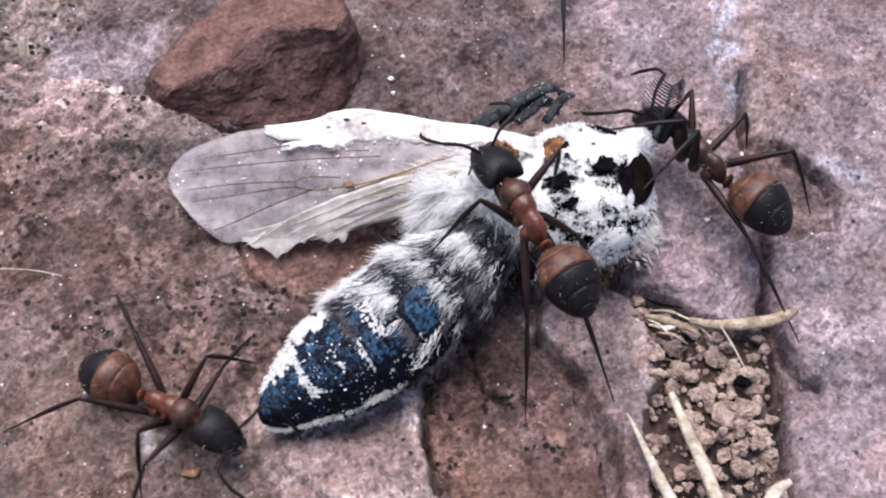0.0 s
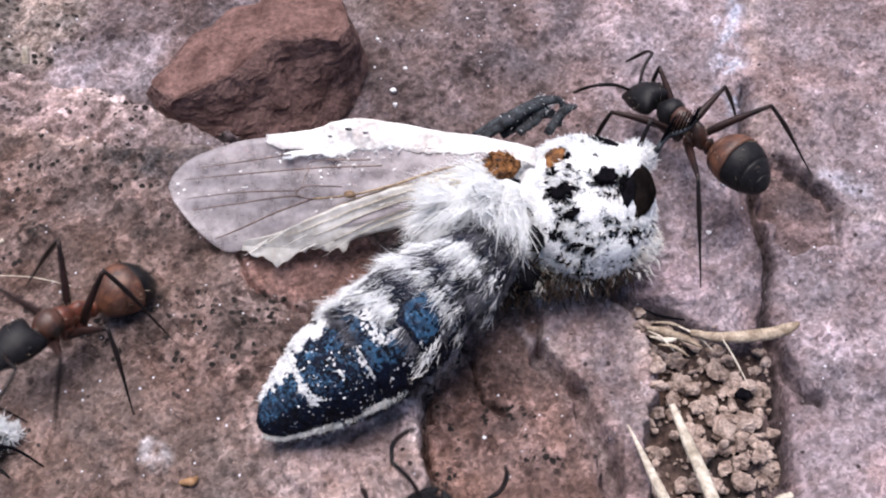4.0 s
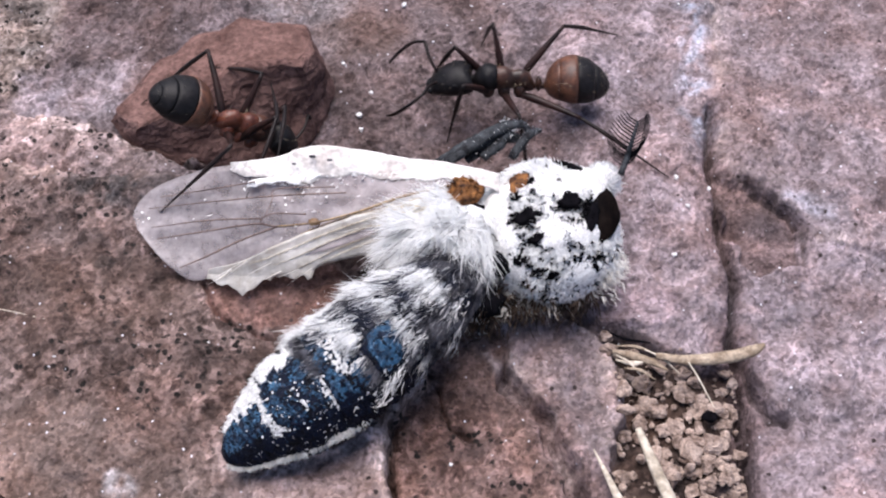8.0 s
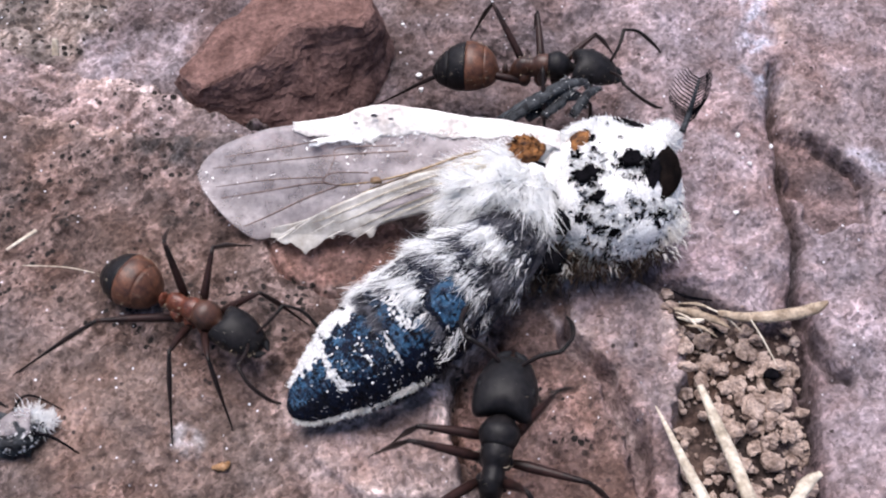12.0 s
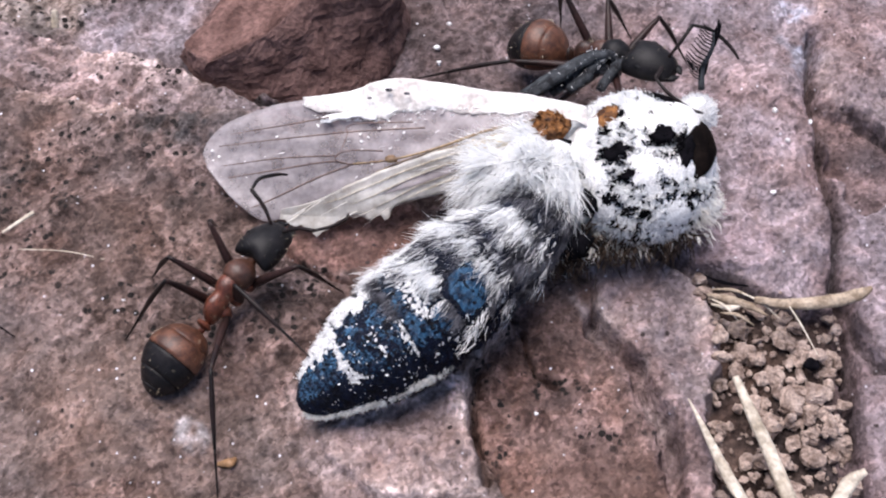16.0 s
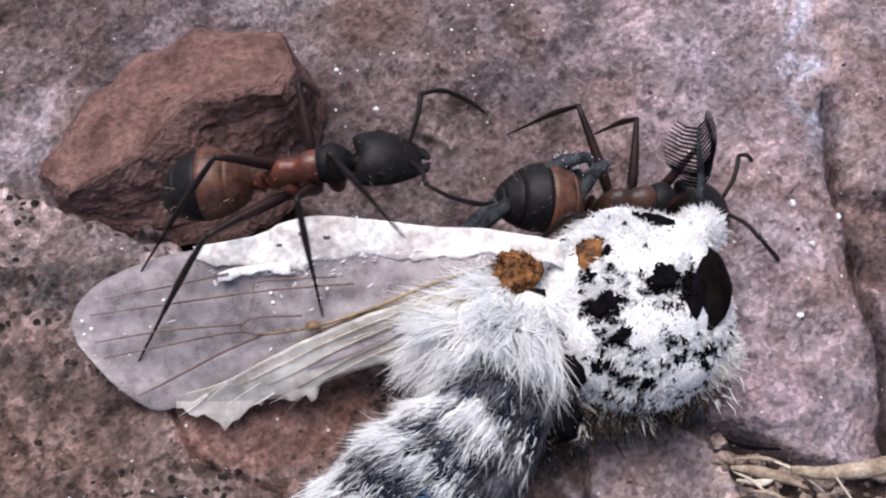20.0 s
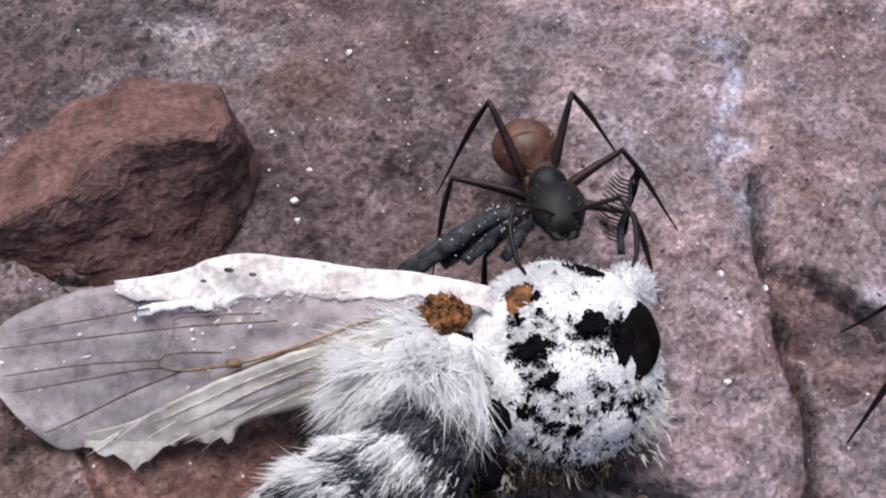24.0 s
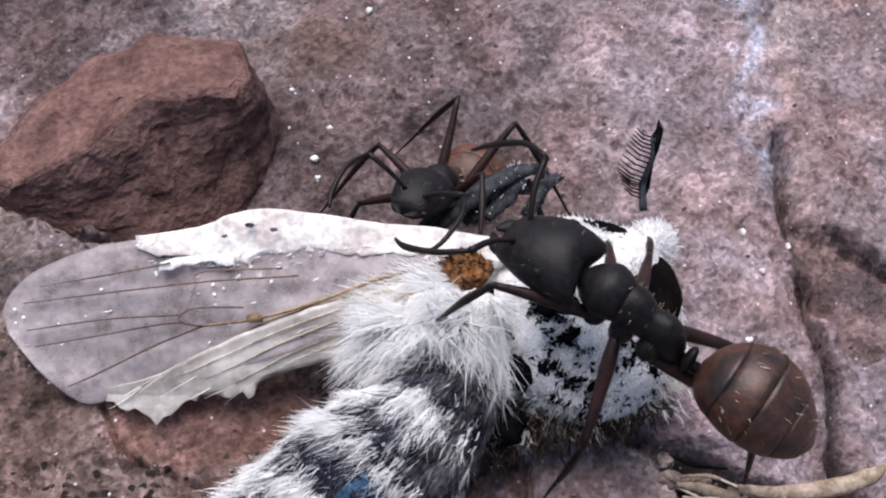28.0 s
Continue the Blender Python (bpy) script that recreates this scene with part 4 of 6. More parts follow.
def abdomen_scales():
    """Scales lying like shingles: blue fields, black hollows, ragged white bands and flank, and a cream belly rim."""
    sets = {"white": ([], []), "blue": ([], []), "black": ([], [])}
    bands = ([], [], [])
    for k in range(120000):
        s, a = 0.2 + 0.795 * rng.random(), 3.75 * rng.random() - 0.45
        if rng.random() > 0.25 + abdomen_frame(s)[4] / 4.4:
            continue
        kind = scale_kind(s, a)
        p, n, d = abdomen_point(s, a, hump(s))
        sets[kind][0].append(p + rng.normal(size=3) * 0.02 + (n * 0.03 if kind == "white" else 0))
        sets[kind][1].append(n + d * 0.12 + rng.normal(size=3) * (0.3 if kind == "blue" else 0.15))
        if kind == "white" and rng.random() < 0.16:
            bands[0].append(p), bands[1].append(d * 0.8 + n * (0.15 + 0.25 * rng.random()) + rng.normal(size=3) * 0.3), bands[2].append(0.14 + 0.24 * rng.random() ** 2)
    part("white_banding", hairs(*bands, 0.085, 0.3), WHITE_HAIR, moth, "broken white scale bands", kind="stuff")
    part("white_scaling", flakes(*sets["white"], 0.115, 0.04), WHITE_SCALE, moth, "white frosting of scales", kind="stuff", smooth=False)
    part("blue_scaling", flakes(*sets["blue"], 0.13, 0.03), BLUE_GLINT, moth, "glinting blue scales", kind="stuff", smooth=False)
    part("black_scaling", flakes(*sets["black"], 0.14, 0.03), BLUE_SCALE, moth, "blue-black scales", kind="stuff", smooth=False)
    rim = ([], [], [])
    for k in range(4200):
        s = 0.40 + 0.59 * rng.random()
        a = 3.04 + 0.10 * noise.noise(Vector((s * 14, 0, 4))) + 0.045 * rng.normal() + 0.6 * max(0.0, 0.62 - s)
        p, n, d = abdomen_point(s, a, 0.98)
        if noise.noise(Vector((s * 24, 2, 2))) < -0.4:
            continue
        rim[0].append(p), rim[1].append(n * 0.8 + d * 0.8 + rng.normal(size=3) * 0.35), rim[2].append(0.12 + 0.28 * rng.random())
    part("cream_rim", hairs(*rim, 0.10, 0.3), CREAM_SCALE, moth, "cream belly fringe", kind="stuff")


abdomen_scales()


def abdomen_fur():
    white, grey = ([], [], []), ([], [], [])
    for k in range(34000):
        s, a = 0.46 * rng.random(), math.pi * (rng.random() * 1.2 - 0.15)
        rag = noise.noise(Vector((s * 30, a * 3.1, 9)))
        # bare scaled places: the blue fields, the lower flank behind them
        if s > 0.345 and (a > 1.75 + 0.3 * rag or (s < 0.40 and a > 1.35 + 0.4 * rag)):
            continue
        if 0.225 < s < 0.335 and 1.75 + 0.3 * rag < a < 2.6:
            continue
        if a > 2.7 and s > 0.2:
            continue
        p, n, d = abdomen_point(s, a, 0.98)
        # tufts: hairs of one cell share a lean and a colour
        cell = Vector((math.floor(s * 30 + 0.7 * math.sin(a * 5)), math.floor(a * 6.0 + 0.5 * math.sin(s * 40)), 3.7))
        tuft = np.array(noise.noise_vector(cell * 1.37))
        fringe = max(math.exp(-(((s - q) / 0.022) ** 2)) for q in (0.115, 0.20, 0.315))
        # fewer pale hairs down the lower flank: its shade is coloured in grey
        pale = 0.95 * fringe - 0.42 + tuft[0] * 0.7 + 0.75 * (a < 0.75) - 0.75 * max(0.0, min(1.0, (a - 1.9) / 0.4)) - 0.5 * (s > 0.385 and a > 0.8) - 0.5 * (s < 0.08 and a > 1.0) + 0.42 * rng.normal()
        way = d + n * (0.06 + 0.14 * rng.random() + 0.28 * fringe * (tuft[1] > -0.1)) + tuft * 0.5 + rng.normal(size=3) * 0.07
        l = (0.75 + 0.8 * rng.random()) * (1.1 if pale > 0 else 0.9) * (0.75 if s > 0.38 else 1.0)
        t = white if pale > 0 else grey
        t[0].append(p), t[1].append(way), t[2].append(l)
    # loose white tufts standing off the hind edges
    for s, a in ((0.10, 2.4), (0.2, 2.45), (0.30, 2.55), (0.33, 2.7), (0.36, 2.75), (0.30, 1.2), (0.33, 0.5), (0.42, 0.35), (0.43, 0.6), (0.44, 0.15), (0.20, 0.3)):
        p, n, d = abdomen_point(s, a, 0.97)
        lean = d + n * 0.25 + rng.normal(size=3) * 0.3
        for k in range(45):
            white[0].append(p + rng.normal(size=3) * 0.24), white[1].append(lean + rng.normal(size=3) * 0.16), white[2].append(0.5 + 0.6 * rng.random())
    part("white_fur", hairs(*white, 0.062, 0.2), WHITE_HAIR, moth, "white abdomen hairs", kind="stuff")
    part("grey_fur", hairs(*grey, 0.058, 0.2), GREY_HAIR, moth, "grey abdomen hairs", kind="stuff")
    # long silky mane from the hind thorax over the first segments
    mane, under = ([], [], []), ([], [], [])
    for k in range(21000):
        d = rng.normal(size=3)
        d /= np.linalg.norm(d)
        if d[2] < -0.3 or d[0] > 0.75:
            continue
        p = META + np.array((3.3, 2.7, 2.6)) * d * 0.97
        n = d / np.array((3.3, 2.7, 2.6))
        way = n / np.linalg.norm(n) * 0.32 + np.array((-0.45, -0.90, -0.16)) * (0.5 + 0.6 * rng.random()) + np.array(noise.noise_vector(Vector(np.floor(p * 0.8 + 0.4 * np.sin(p[[1, 2, 0]] * 2.1))) * 1.3)) * 0.9 + rng.normal(size=3) * 0.06
        if d[1] > 0.3:
            way += np.array((-0.8, 0.35, 0))
        t = under if rng.random() < 0.03 + 0.10 * (d[1] < -0.25 and d[0] < 0.35) else mane
        t[0].append(p), t[1].append(way), t[2].append((0.9 + 1.5 * rng.random()) * (0.9 if t is under else 1.0) * (1.35 if d[1] < 0 else 1.0))
    part("white_mane", hairs(*mane, 0.08, 0.2), WHITE_HAIR, moth, "long silky white hairs", kind="stuff")
    part("grey_fur", hairs(*under, 0.06, 0.2), GREY_HAIR, moth, "grey underhairs of the mane", kind="stuff")
    brown = ([], [], [])
    for k in range(1500):
        a = rng.random()
        p = np.array((4.6, -1.7, 2.6)) + (np.array((13.4, 0.2, 2.4)) - np.array((4.6, -1.7, 2.6))) * a + rng.normal(size=3) * (0.5, 0.6, 0.7)
        brown[0].append(p), brown[1].append(np.array((-0.2, -0.9, -0.1)) + rng.normal(size=3) * 0.45), brown[2].append(0.5 + 0.7 * rng.random())
    part("brown_fur", hairs(*brown, 0.095, 0.25), BROWN_HAIR, moth, "brown hairs of the underside", kind="stuff")
    ruff = ([], [], [])
    for k in range(46):
        a = rng.random()
        root = np.array((4.36, -1.90, 2.60)) + (np.array((13.89, 0.41, 3.00)) - np.array((4.36, -1.90, 2.60))) * a + rng.normal(size=3) * (0.4, 0.4, 0.3)
        lean = np.array((0.1, -1.0, -0.1)) + rng.normal(size=3) * 0.5
        for _ in range(int(rng.integers(8, 34))):
            ruff[0].append(root + rng.normal(size=3) * 0.17), ruff[1].append(lean + rng.normal(size=3) * 0.2), ruff[2].append(0.4 + 0.7 * rng.random())
    # a cream tuft at the front of the thorax
    for k in range(330):
        ruff[0].append(np.array((14.12, 1.09, 3.60)) + rng.normal(size=3) * (0.42, 0.75, 0.5)), ruff[1].append(np.array((0.45, -0.8, 0.1)) + rng.normal(size=3) * 0.35), ruff[2].append(0.5 + 0.6 * rng.random())
    part("cream_fringe", hairs(*ruff, 0.075, 0.4), CREAM_HAIR, moth, "cream hairs along the underside", kind="stuff")


abdomen_fur()
col = np.array((14.42, 7.25, 4.60))
part("collar", ball(col, (1.1, 1.1, 1.1), 12, 18, 0.2), WHITE_SCALE, moth, "white furry collar")
cw = rng.normal(size=(900, 3))
cw /= np.linalg.norm(cw, axis=1)[:, None]
part("white_fur", hairs(col + cw * 1.05, cw + np.array((0.0, 0.1, 0.2)), 0.2 + 0.25 * rng.random(900), 0.11, 0.4), WHITE_HAIR, moth, "white collar hairs", kind="stuff")
part("dark_tuft", ball((6.08, -1.40, 3.40), (1.5, 1.1, 1.2), 8, 14, 0.5), BLACK_HAIR, moth, "dark brown underside between thorax and abdomen")
for gx, gy, gz, gr in ((-4.53, 7.60, 6.62, 0.32), (-3.42, 7.24, 6.72, 0.28), (-5.71, 7.31, 6.22, 0.2)):
    part("grey_spot", ball((gx, gy, gz), (gr * 0.7, gr * 0.4, 0.05), 6, 10, 0.5), GREY_HAIR, moth, "grey spot on the white wing edge")
part("head", ball((14.58, 1.63, 3.00), (1.0, 1.1, 1.2), 10, 14, 0.4), CREAM_SCALE, moth, "cream furry head")
hd = np.array((14.58, 1.63, 3.00))
hw = rng.normal(size=(420, 3))
hw /= np.linalg.norm(hw, axis=1)[:, None]
part("cream_fur", hairs(hd + hw * 1.1, hw + np.array((0.2, -0.3, 0.1)), 0.15 + 0.25 * rng.random(420), 0.1, 0.4), CREAM_HAIR, moth, "cream face hairs", kind="stuff")


# wings: rows of leading-edge and trailing-edge places from base to tip
def sheet(lead, trail, nu, nv, thick, wave=0.0, ragged=0.0):
    a, b = curve(lead, nu), curve(trail, nu)
    top, bottom = [], []
    for i in range(nu):
        for j in range(nv):
            q = j / (nv - 1)
            p = a[i] + (b[i] - a[i]) * q
            if ragged and j == nv - 1:
                p = p + np.array((0, 1, 0)) * ragged * (0.9 * octaves(p[[0]], p[[0]] * 0, 1.3, 4, 17)[0] - 0.15)
            z = wave * noise.noise(Vector((p[0] * 0.35, p[1] * 0.9, 4))) + 0.25 * wave * noise.noise(Vector((p[0] * 1.4, p[1] * 2.2, 8)))
            top.append((p[0], p[1], p[2] + z))
            bottom.append((p[0], p[1], p[2] + z - thick))
    m = nu * nv
    faces = []
    for i in range(nu - 1):
        for j in range(nv - 1):
            k = i * nv + j
            faces.append((k, k + 1, k + nv + 1, k + nv))
            faces.append((m + k, m + k + nv, m + k + nv + 1, m + k + 1))
    rim = [i * nv for i in range(nu)] + [(nu - 1) * nv + j for j in range(1, nv)] + [i * nv + nv - 1 for i in range(nu - 2, -1, -1)] + [j for j in range(nv - 2, 0, -1)]
    for p, q in zip(rim, rim[1:] + rim[:1]):
        faces.append((p, q, m + q, m + p))
    return top + bottom, faces


WING_LEAD = [(4.38, 6.78, 6.90), (0.58, 7.42, 6.90), (-3.08, 8.31, 6.60), (-5.31, 8.39, 6.20), (-6.79, 8.01, 5.80), (-9.80, 8.01, 5.20), (-12.86, 7.83, 4.40), (-14.81, 7.40, 3.60), (-16.05, 6.66, 2.90), (-16.45, 5.84, 2.50)]
WING_TRAIL = [(4.30, 3.23, 6.40), (1.29, 3.01, 5.60), (-1.59, 2.52, 4.60), (-3.77, 2.13, 3.90), (-5.98, 1.85, 3.20), (-8.21, 1.61, 2.50), (-10.47, 1.57, 1.90), (-12.34, 1.41, 1.60), (-14.26, 2.71, 1.90), (-16.01, 4.72, 2.40)]
wing = part("forewing", sheet(WING_LEAD, WING_TRAIL, 70, 20, 0.04, 0.22), MEMBRANE, moth, "translucent grey-mauve wing membrane")
LEAD, TRAIL = curve(WING_LEAD, 70), curve(WING_TRAIL, 70)


def on_wing(u, q, lift=0.05):
    """A place on the wing: u along it from the base, q from the leading to the trailing edge."""
    k = u * 69
    a, c = (np.array([np.interp(k, range(70), w[:, n]) for n in range(3)]) for w in (LEAD, TRAIL))
    return a + (c - a) * q + np.array((0, 0, lift))


PATCH_U = np.linspace(0, 0.56, 12)
PATCH_Q = np.interp(PATCH_U, [0, 0.12, 0.25, 0.36, 0.46, 0.56], [0.33, 0.30, 0.34, 0.30, 0.21, 0.04])
part("costal_patch", sheet([(7.39, 5.82, 7.20)] + [on_wing(u, -0.02) for u in PATCH_U], [(7.34, 4.65, 7.10)] + [on_wing(u, q) for u, q in zip(PATCH_U, PATCH_Q)], 70, 12, 0.05, 0.22, 0.3), PATCH_SCALE, wing, "white scales left on the leading edge")
frayed = ([], [], [])
for k in range(130):
    u = 0.56 * rng.random()
    q = np.interp(u, PATCH_U, PATCH_Q) + 0.07 * abs(rng.normal()) - 0.05
    if rng.random() < 0.12:
        q += 0.2 * rng.random() ** 2
    frayed[0].append(on_wing(u, q, 0.09)), frayed[1].append(np.array((-1.0, -0.22, -0.16)) + rng.normal(size=3) * 0.10), frayed[2].append(0.12 + 0.2 * rng.random())
part("frayed_scaling", hairs(*frayed, 0.10, 0.1), WHITE_HAIR, wing, "frayed edge of the white scales", kind="stuff")
part("scale_remnant", sheet([(-5.27, 6.64, 5.90), (-6.75, 6.68, 5.60), (-8.05, 6.70, 5.40), (-8.69, 6.66, 5.20)], [(-5.25, 6.04, 5.85), (-6.74, 6.26, 5.55), (-8.04, 6.37, 5.35), (-8.79, 6.53, 5.20)], 24, 4, 0.08, 0.1, 0.3), WHITE_SCALE, wing, "ragged white scale remnant")
hind = part("hindwing", sheet([(6.30, 4.68, 6.70), (2.72, 4.32, 6.35), (-0.87, 3.85, 5.65), (-3.40, 3.39, 5.00), (-5.95, 2.73, 4.30), (-8.53, 2.00, 3.30), (-11.17, 1.74, 2.30)], [(6.26, 1.76, 5.40), (3.08, 1.88, 4.90), (0.21, 1.86, 4.10), (-2.69, 1.70, 3.30), (-5.26, 1.14, 2.55), (-7.85, 1.14, 2.15), (-11.29, 1.60, 1.85)], 64, 14, 0.07, 0.35, 0.9), HINDWING, moth, "torn cream-white hindwing")
hr, hdir, hlen = [], [], []
for k in range(16):
    u, q = rng.random() ** 0.8, rng.random()
    a0 = curve([(5.92, 4.48, 6.85), (-0.86, 3.66, 5.80), (-5.93, 2.54, 4.45), (-10.40, 1.69, 2.65)], 40)[int(u * 38)]
    a1 = curve([(5.89, 1.71, 5.60), (-0.15, 1.78, 4.35), (-5.25, 1.21, 2.85), (-10.44, 1.55, 2.20)], 40)[int(u * 38)]
    hr.append(a0 + (a1 - a0) * q + np.array((0, 0, 0.05)))
    hdir.append(np.array((-1.0, -0.26 - 0.2 * q, -0.30)) + rng.normal(size=3) * 0.08)
    hlen.append(0.8 + 1.3 * rng.random())
part("cream_streaking", hairs(hr, hdir, hlen, 0.09, 0.05), CREAM_HAIR, hind, "cream hair scales lying along the wing", kind="stuff")
FOLD = noisy("wing_fold", (0.36, 0.30, 0.22), (0.66, 0.59, 0.49), 900.0, 0.6)
fold_top = curve([(6.30, 4.68, 6.74), (2.72, 4.32, 6.39), (-0.87, 3.85, 5.69), (-3.40, 3.39, 5.04), (-5.95, 2.73, 4.34), (-8.53, 2.00, 3.34), (-11.17, 1.74, 2.34)], 40)
fold_low = curve([(6.26, 1.76, 5.44), (3.08, 1.88, 4.94), (0.21, 1.86, 4.14), (-2.69, 1.70, 3.34), (-5.26, 1.14, 2.59), (-7.85, 1.14, 2.19), (-11.29, 1.60, 1.89)], 40)
for q0, q1, u0, u1 in ((0.10, 0.35, 6, 34), (0.25, 0.62, 8, 31), (0.42, 0.86, 8, 27), (0.60, 0.92, 10, 23)):
    line = [fold_top[u] + (fold_low[u] - fold_top[u]) * (q0 + (q1 - q0) * (u - u0) / (u1 - u0)) + np.array((0, 0, 0.12)) for u in range(u0, u1, 3)]
    part("fold", tube(line, [0.03, 0.055, 0.02], 5), FOLD, hind, "brownish fold along the wing")
specks = []
for k in range(20):
    u, q = rng.random(), rng.random()
    a0, a1 = curve(WING_LEAD, 40)[int(u * 39)], curve(WING_TRAIL, 40)[int(u * 39)]
    specks.append(a0 + (a1 - a0) * q + np.array((0, 0, 0.16)))
part("wing_dust", flakes(specks, [(0, 0, 1)] * 20, 0.13, 0.05), WHITE_SCALE, wing, "white dust specks", kind="stuff", smooth=False)

base = ([], [], [])
for k in range(420):
    p = np.array((4.6, 4.0, 6.95)) + rng.random() * np.array((-3.4, -0.55, -0.75)) + rng.normal(size=3) * (0.4, 0.28, 0.08)
    base[0].append(p), base[1].append(np.array((-1.0, -0.24, -0.16)) + rng.normal(size=3) * 0.12), base[2].append(0.5 + 0.9 * rng.random())
part("ochre_fur", hairs(*base, 0.08, 0.15), OCHRE_HAIR, wing, "yellowish hairs at the wing base", kind="stuff")
scuffs = ([], [], [])
for k in range(18):
    u, q = 0.15 + 0.8 * rng.random(), 0.35 + 0.6 * rng.random()
    scuffs[0].append(on_wing(u, q, 0.14)), scuffs[1].append(np.array((-1.0, -0.3, -0.12)) + rng.normal(size=3) * (0.5, 0.5, 0.05)), scuffs[2].append(0.15 + 0.4 * rng.random() ** 2)
part("pale_scuffing", hairs(*scuffs, 0.06, 0.15), WHITE_SCALE, wing, "pale scuffs on the membrane", kind="stuff")


def vein(points, r, material=None):
    p = curve(points, 22)
    part("vein", tube(p, [r, r * 0.9, r * 0.5], 5), material or VEIN, wing, "brown wing vein")


vein([(4.32, 5.04, 7.05), (1.29, 4.49, 6.60), (-1.59, 3.91, 5.70), (-4.34, 3.49, 5.10), (-6.68, 3.54, 4.60)], 0.10, OCHRE_VEIN)
vein([(4.31, 4.46, 7.00), (0.57, 4.10, 6.10), (-3.04, 3.63, 5.10), (-5.22, 3.03, 4.50)], 0.07, OCHRE_VEIN)
vein([(-4.34, 3.48, 5.12), (-6.69, 3.57, 4.55), (-8.18, 3.89, 4.35), (-11.56, 3.86, 3.50), (-14.60, 3.80, 2.75)], 0.07)
vein([(-6.69, 3.61, 4.50), (-8.92, 3.11, 3.75), (-11.54, 2.36, 2.70), (-13.04, 1.94, 2.20)], 0.07)
vein([(-4.85, 4.05, 5.25), (-7.05, 4.27, 4.95), (-7.80, 3.98, 4.60), (-7.43, 3.70, 4.50)], 0.055)
vein([(-7.80, 4.12, 4.65), (-11.18, 4.44, 3.95), (-15.02, 4.56, 2.95)], 0.055)
vein([(-2.31, 5.02, 6.25), (-6.72, 5.45, 5.30), (-11.22, 5.64, 4.30), (-15.30, 5.92, 3.15)], 0.055)
vein([(-8.22, 6.43, 5.45), (-11.25, 6.42, 4.60), (-14.55, 6.56, 3.55)], 0.05)
vein([(-3.03, 5.35, 6.40), (-6.72, 5.85, 5.50), (-7.08, 5.24, 5.15), (-7.50, 4.19, 4.75)], 0.045)
part("vein_knot", ball((-4.34, 3.54, 5.10), (0.42, 0.26, 0.16), 6, 10, 0.5), OCHRE_VEIN, wing, "ochre vein knot")

# feathered antenna
ant_shaft = curve([(15.47, 7.05, 5.60), (15.81, 7.80, 6.00), (15.97, 8.18, 6.40), (16.15, 8.62, 7.60), (16.41, 9.34, 8.20)], 20)
ROOT = ant_shaft[0].copy()
ant_shaft = ant_shaft - ROOT
feather = part("antenna", tube(ant_shaft, [0.22, 0.18, 0.07], 6), LEG_SCALE, moth, "black feathered antenna", at=tuple(ROOT))
for f in np.linspace(3.0, 19.0, 17):
    for sgn in (-1, 1):
        l = (1.75 if sgn < 0 else 1.55) * math.sin(math.pi * (0.22 + 0.62 * (f - 3) / 16)) ** 0.8
        p = np.array([np.interp(f, range(20), ant_shaft[:, c]) for c in range(3)])
        tip = p + np.array((sgn * 0.80 * l, 0.1 + 0.50 * l, 0.42 * l))
        part("barb", tube([p, (p + tip) / 2 + np.array((sgn * 0.10, -0.06, -0.04)), tip], [0.055, 0.05, 0.03], 4), BLACK_SCALE, feather)

# the moth's own legs, folded behind and under the body
def moth_leg(points, radii, label):
    p = curve(points, 16)
    radii = [r * 1.45 for r in radii]
    leg = part("leg", tube(p, radii, 8, 0.7, 0, 0.35), LEG_SCALE, moth, label)
    k = 300
    i = rng.integers(0, 15, k)
    q = p[i] + (p[i + 1] - p[i]) * rng.random((k, 1))
    part("leg_hairs", hairs(q, rng.normal(size=(k, 3)) + np.array((-0.5, 0.2, 0.1)), 0.2 + 0.3 * rng.random(k), 0.05), GREY_HAIR, leg, kind="stuff")
    j = rng.integers(0, 16, 60)
    w = rng.normal(size=(60, 3))
    w /= np.linalg.norm(w, axis=1)[:, None]
    part("leg_dust", flakes(p[j] + w * radii[1] * 0.9 + rng.normal(size=(60, 3)) * 0.08, w, 0.07, 0.04), WHITE_SCALE, leg, kind="stuff", smooth=False)


moth_leg([(3.59, 8.17, 4.50), (5.46, 9.37, 5.20), (7.56, 10.72, 5.60), (9.31, 11.37, 5.40), (9.92, 10.81, 4.60)], [0.2, 0.3, 0.32, 0.2, 0.12], "black hairy moth leg raised behind the thorax")
moth_leg([(5.51, 9.21, 4.20), (7.60, 10.41, 4.80), (8.97, 10.81, 4.60), (9.59, 10.48, 3.80)], [0.2, 0.3, 0.26, 0.12], "black hairy moth leg raised behind the thorax")
moth_leg([(8.50, 9.13, 4.60), (9.65, 10.57, 5.20), (10.56, 11.30, 4.90)], [0.2, 0.26, 0.1], "black hairy moth leg raised behind the thorax")
moth_leg([(2.48, 8.08, 4.00), (4.55, 9.32, 4.60), (6.64, 10.34, 5.00), (8.18, 10.83, 5.00)], [0.15, 0.34, 0.4, 0.25], "black hairy moth leg raised behind the thorax")
moth_leg([(6.60, 8.97, 4.80), (7.56, 9.86, 5.00), (8.36, 11.05, 5.20), (7.84, 11.70, 5.00)], [0.2, 0.3, 0.3, 0.12], "black hairy moth leg raised behind the thorax")
moth_leg([(5.22, -1.96, 2.60), (4.16, -2.73, 1.80), (3.08, -3.83, 1.20)], [0.4, 0.3, 0.15], "black hairy moth leg under the body")
moth_leg([(7.77, -1.42, 2.40), (6.73, -1.78, 1.60), (6.20, -2.26, 1.00)], [0.4, 0.3, 0.15], "black hairy moth leg under the body")

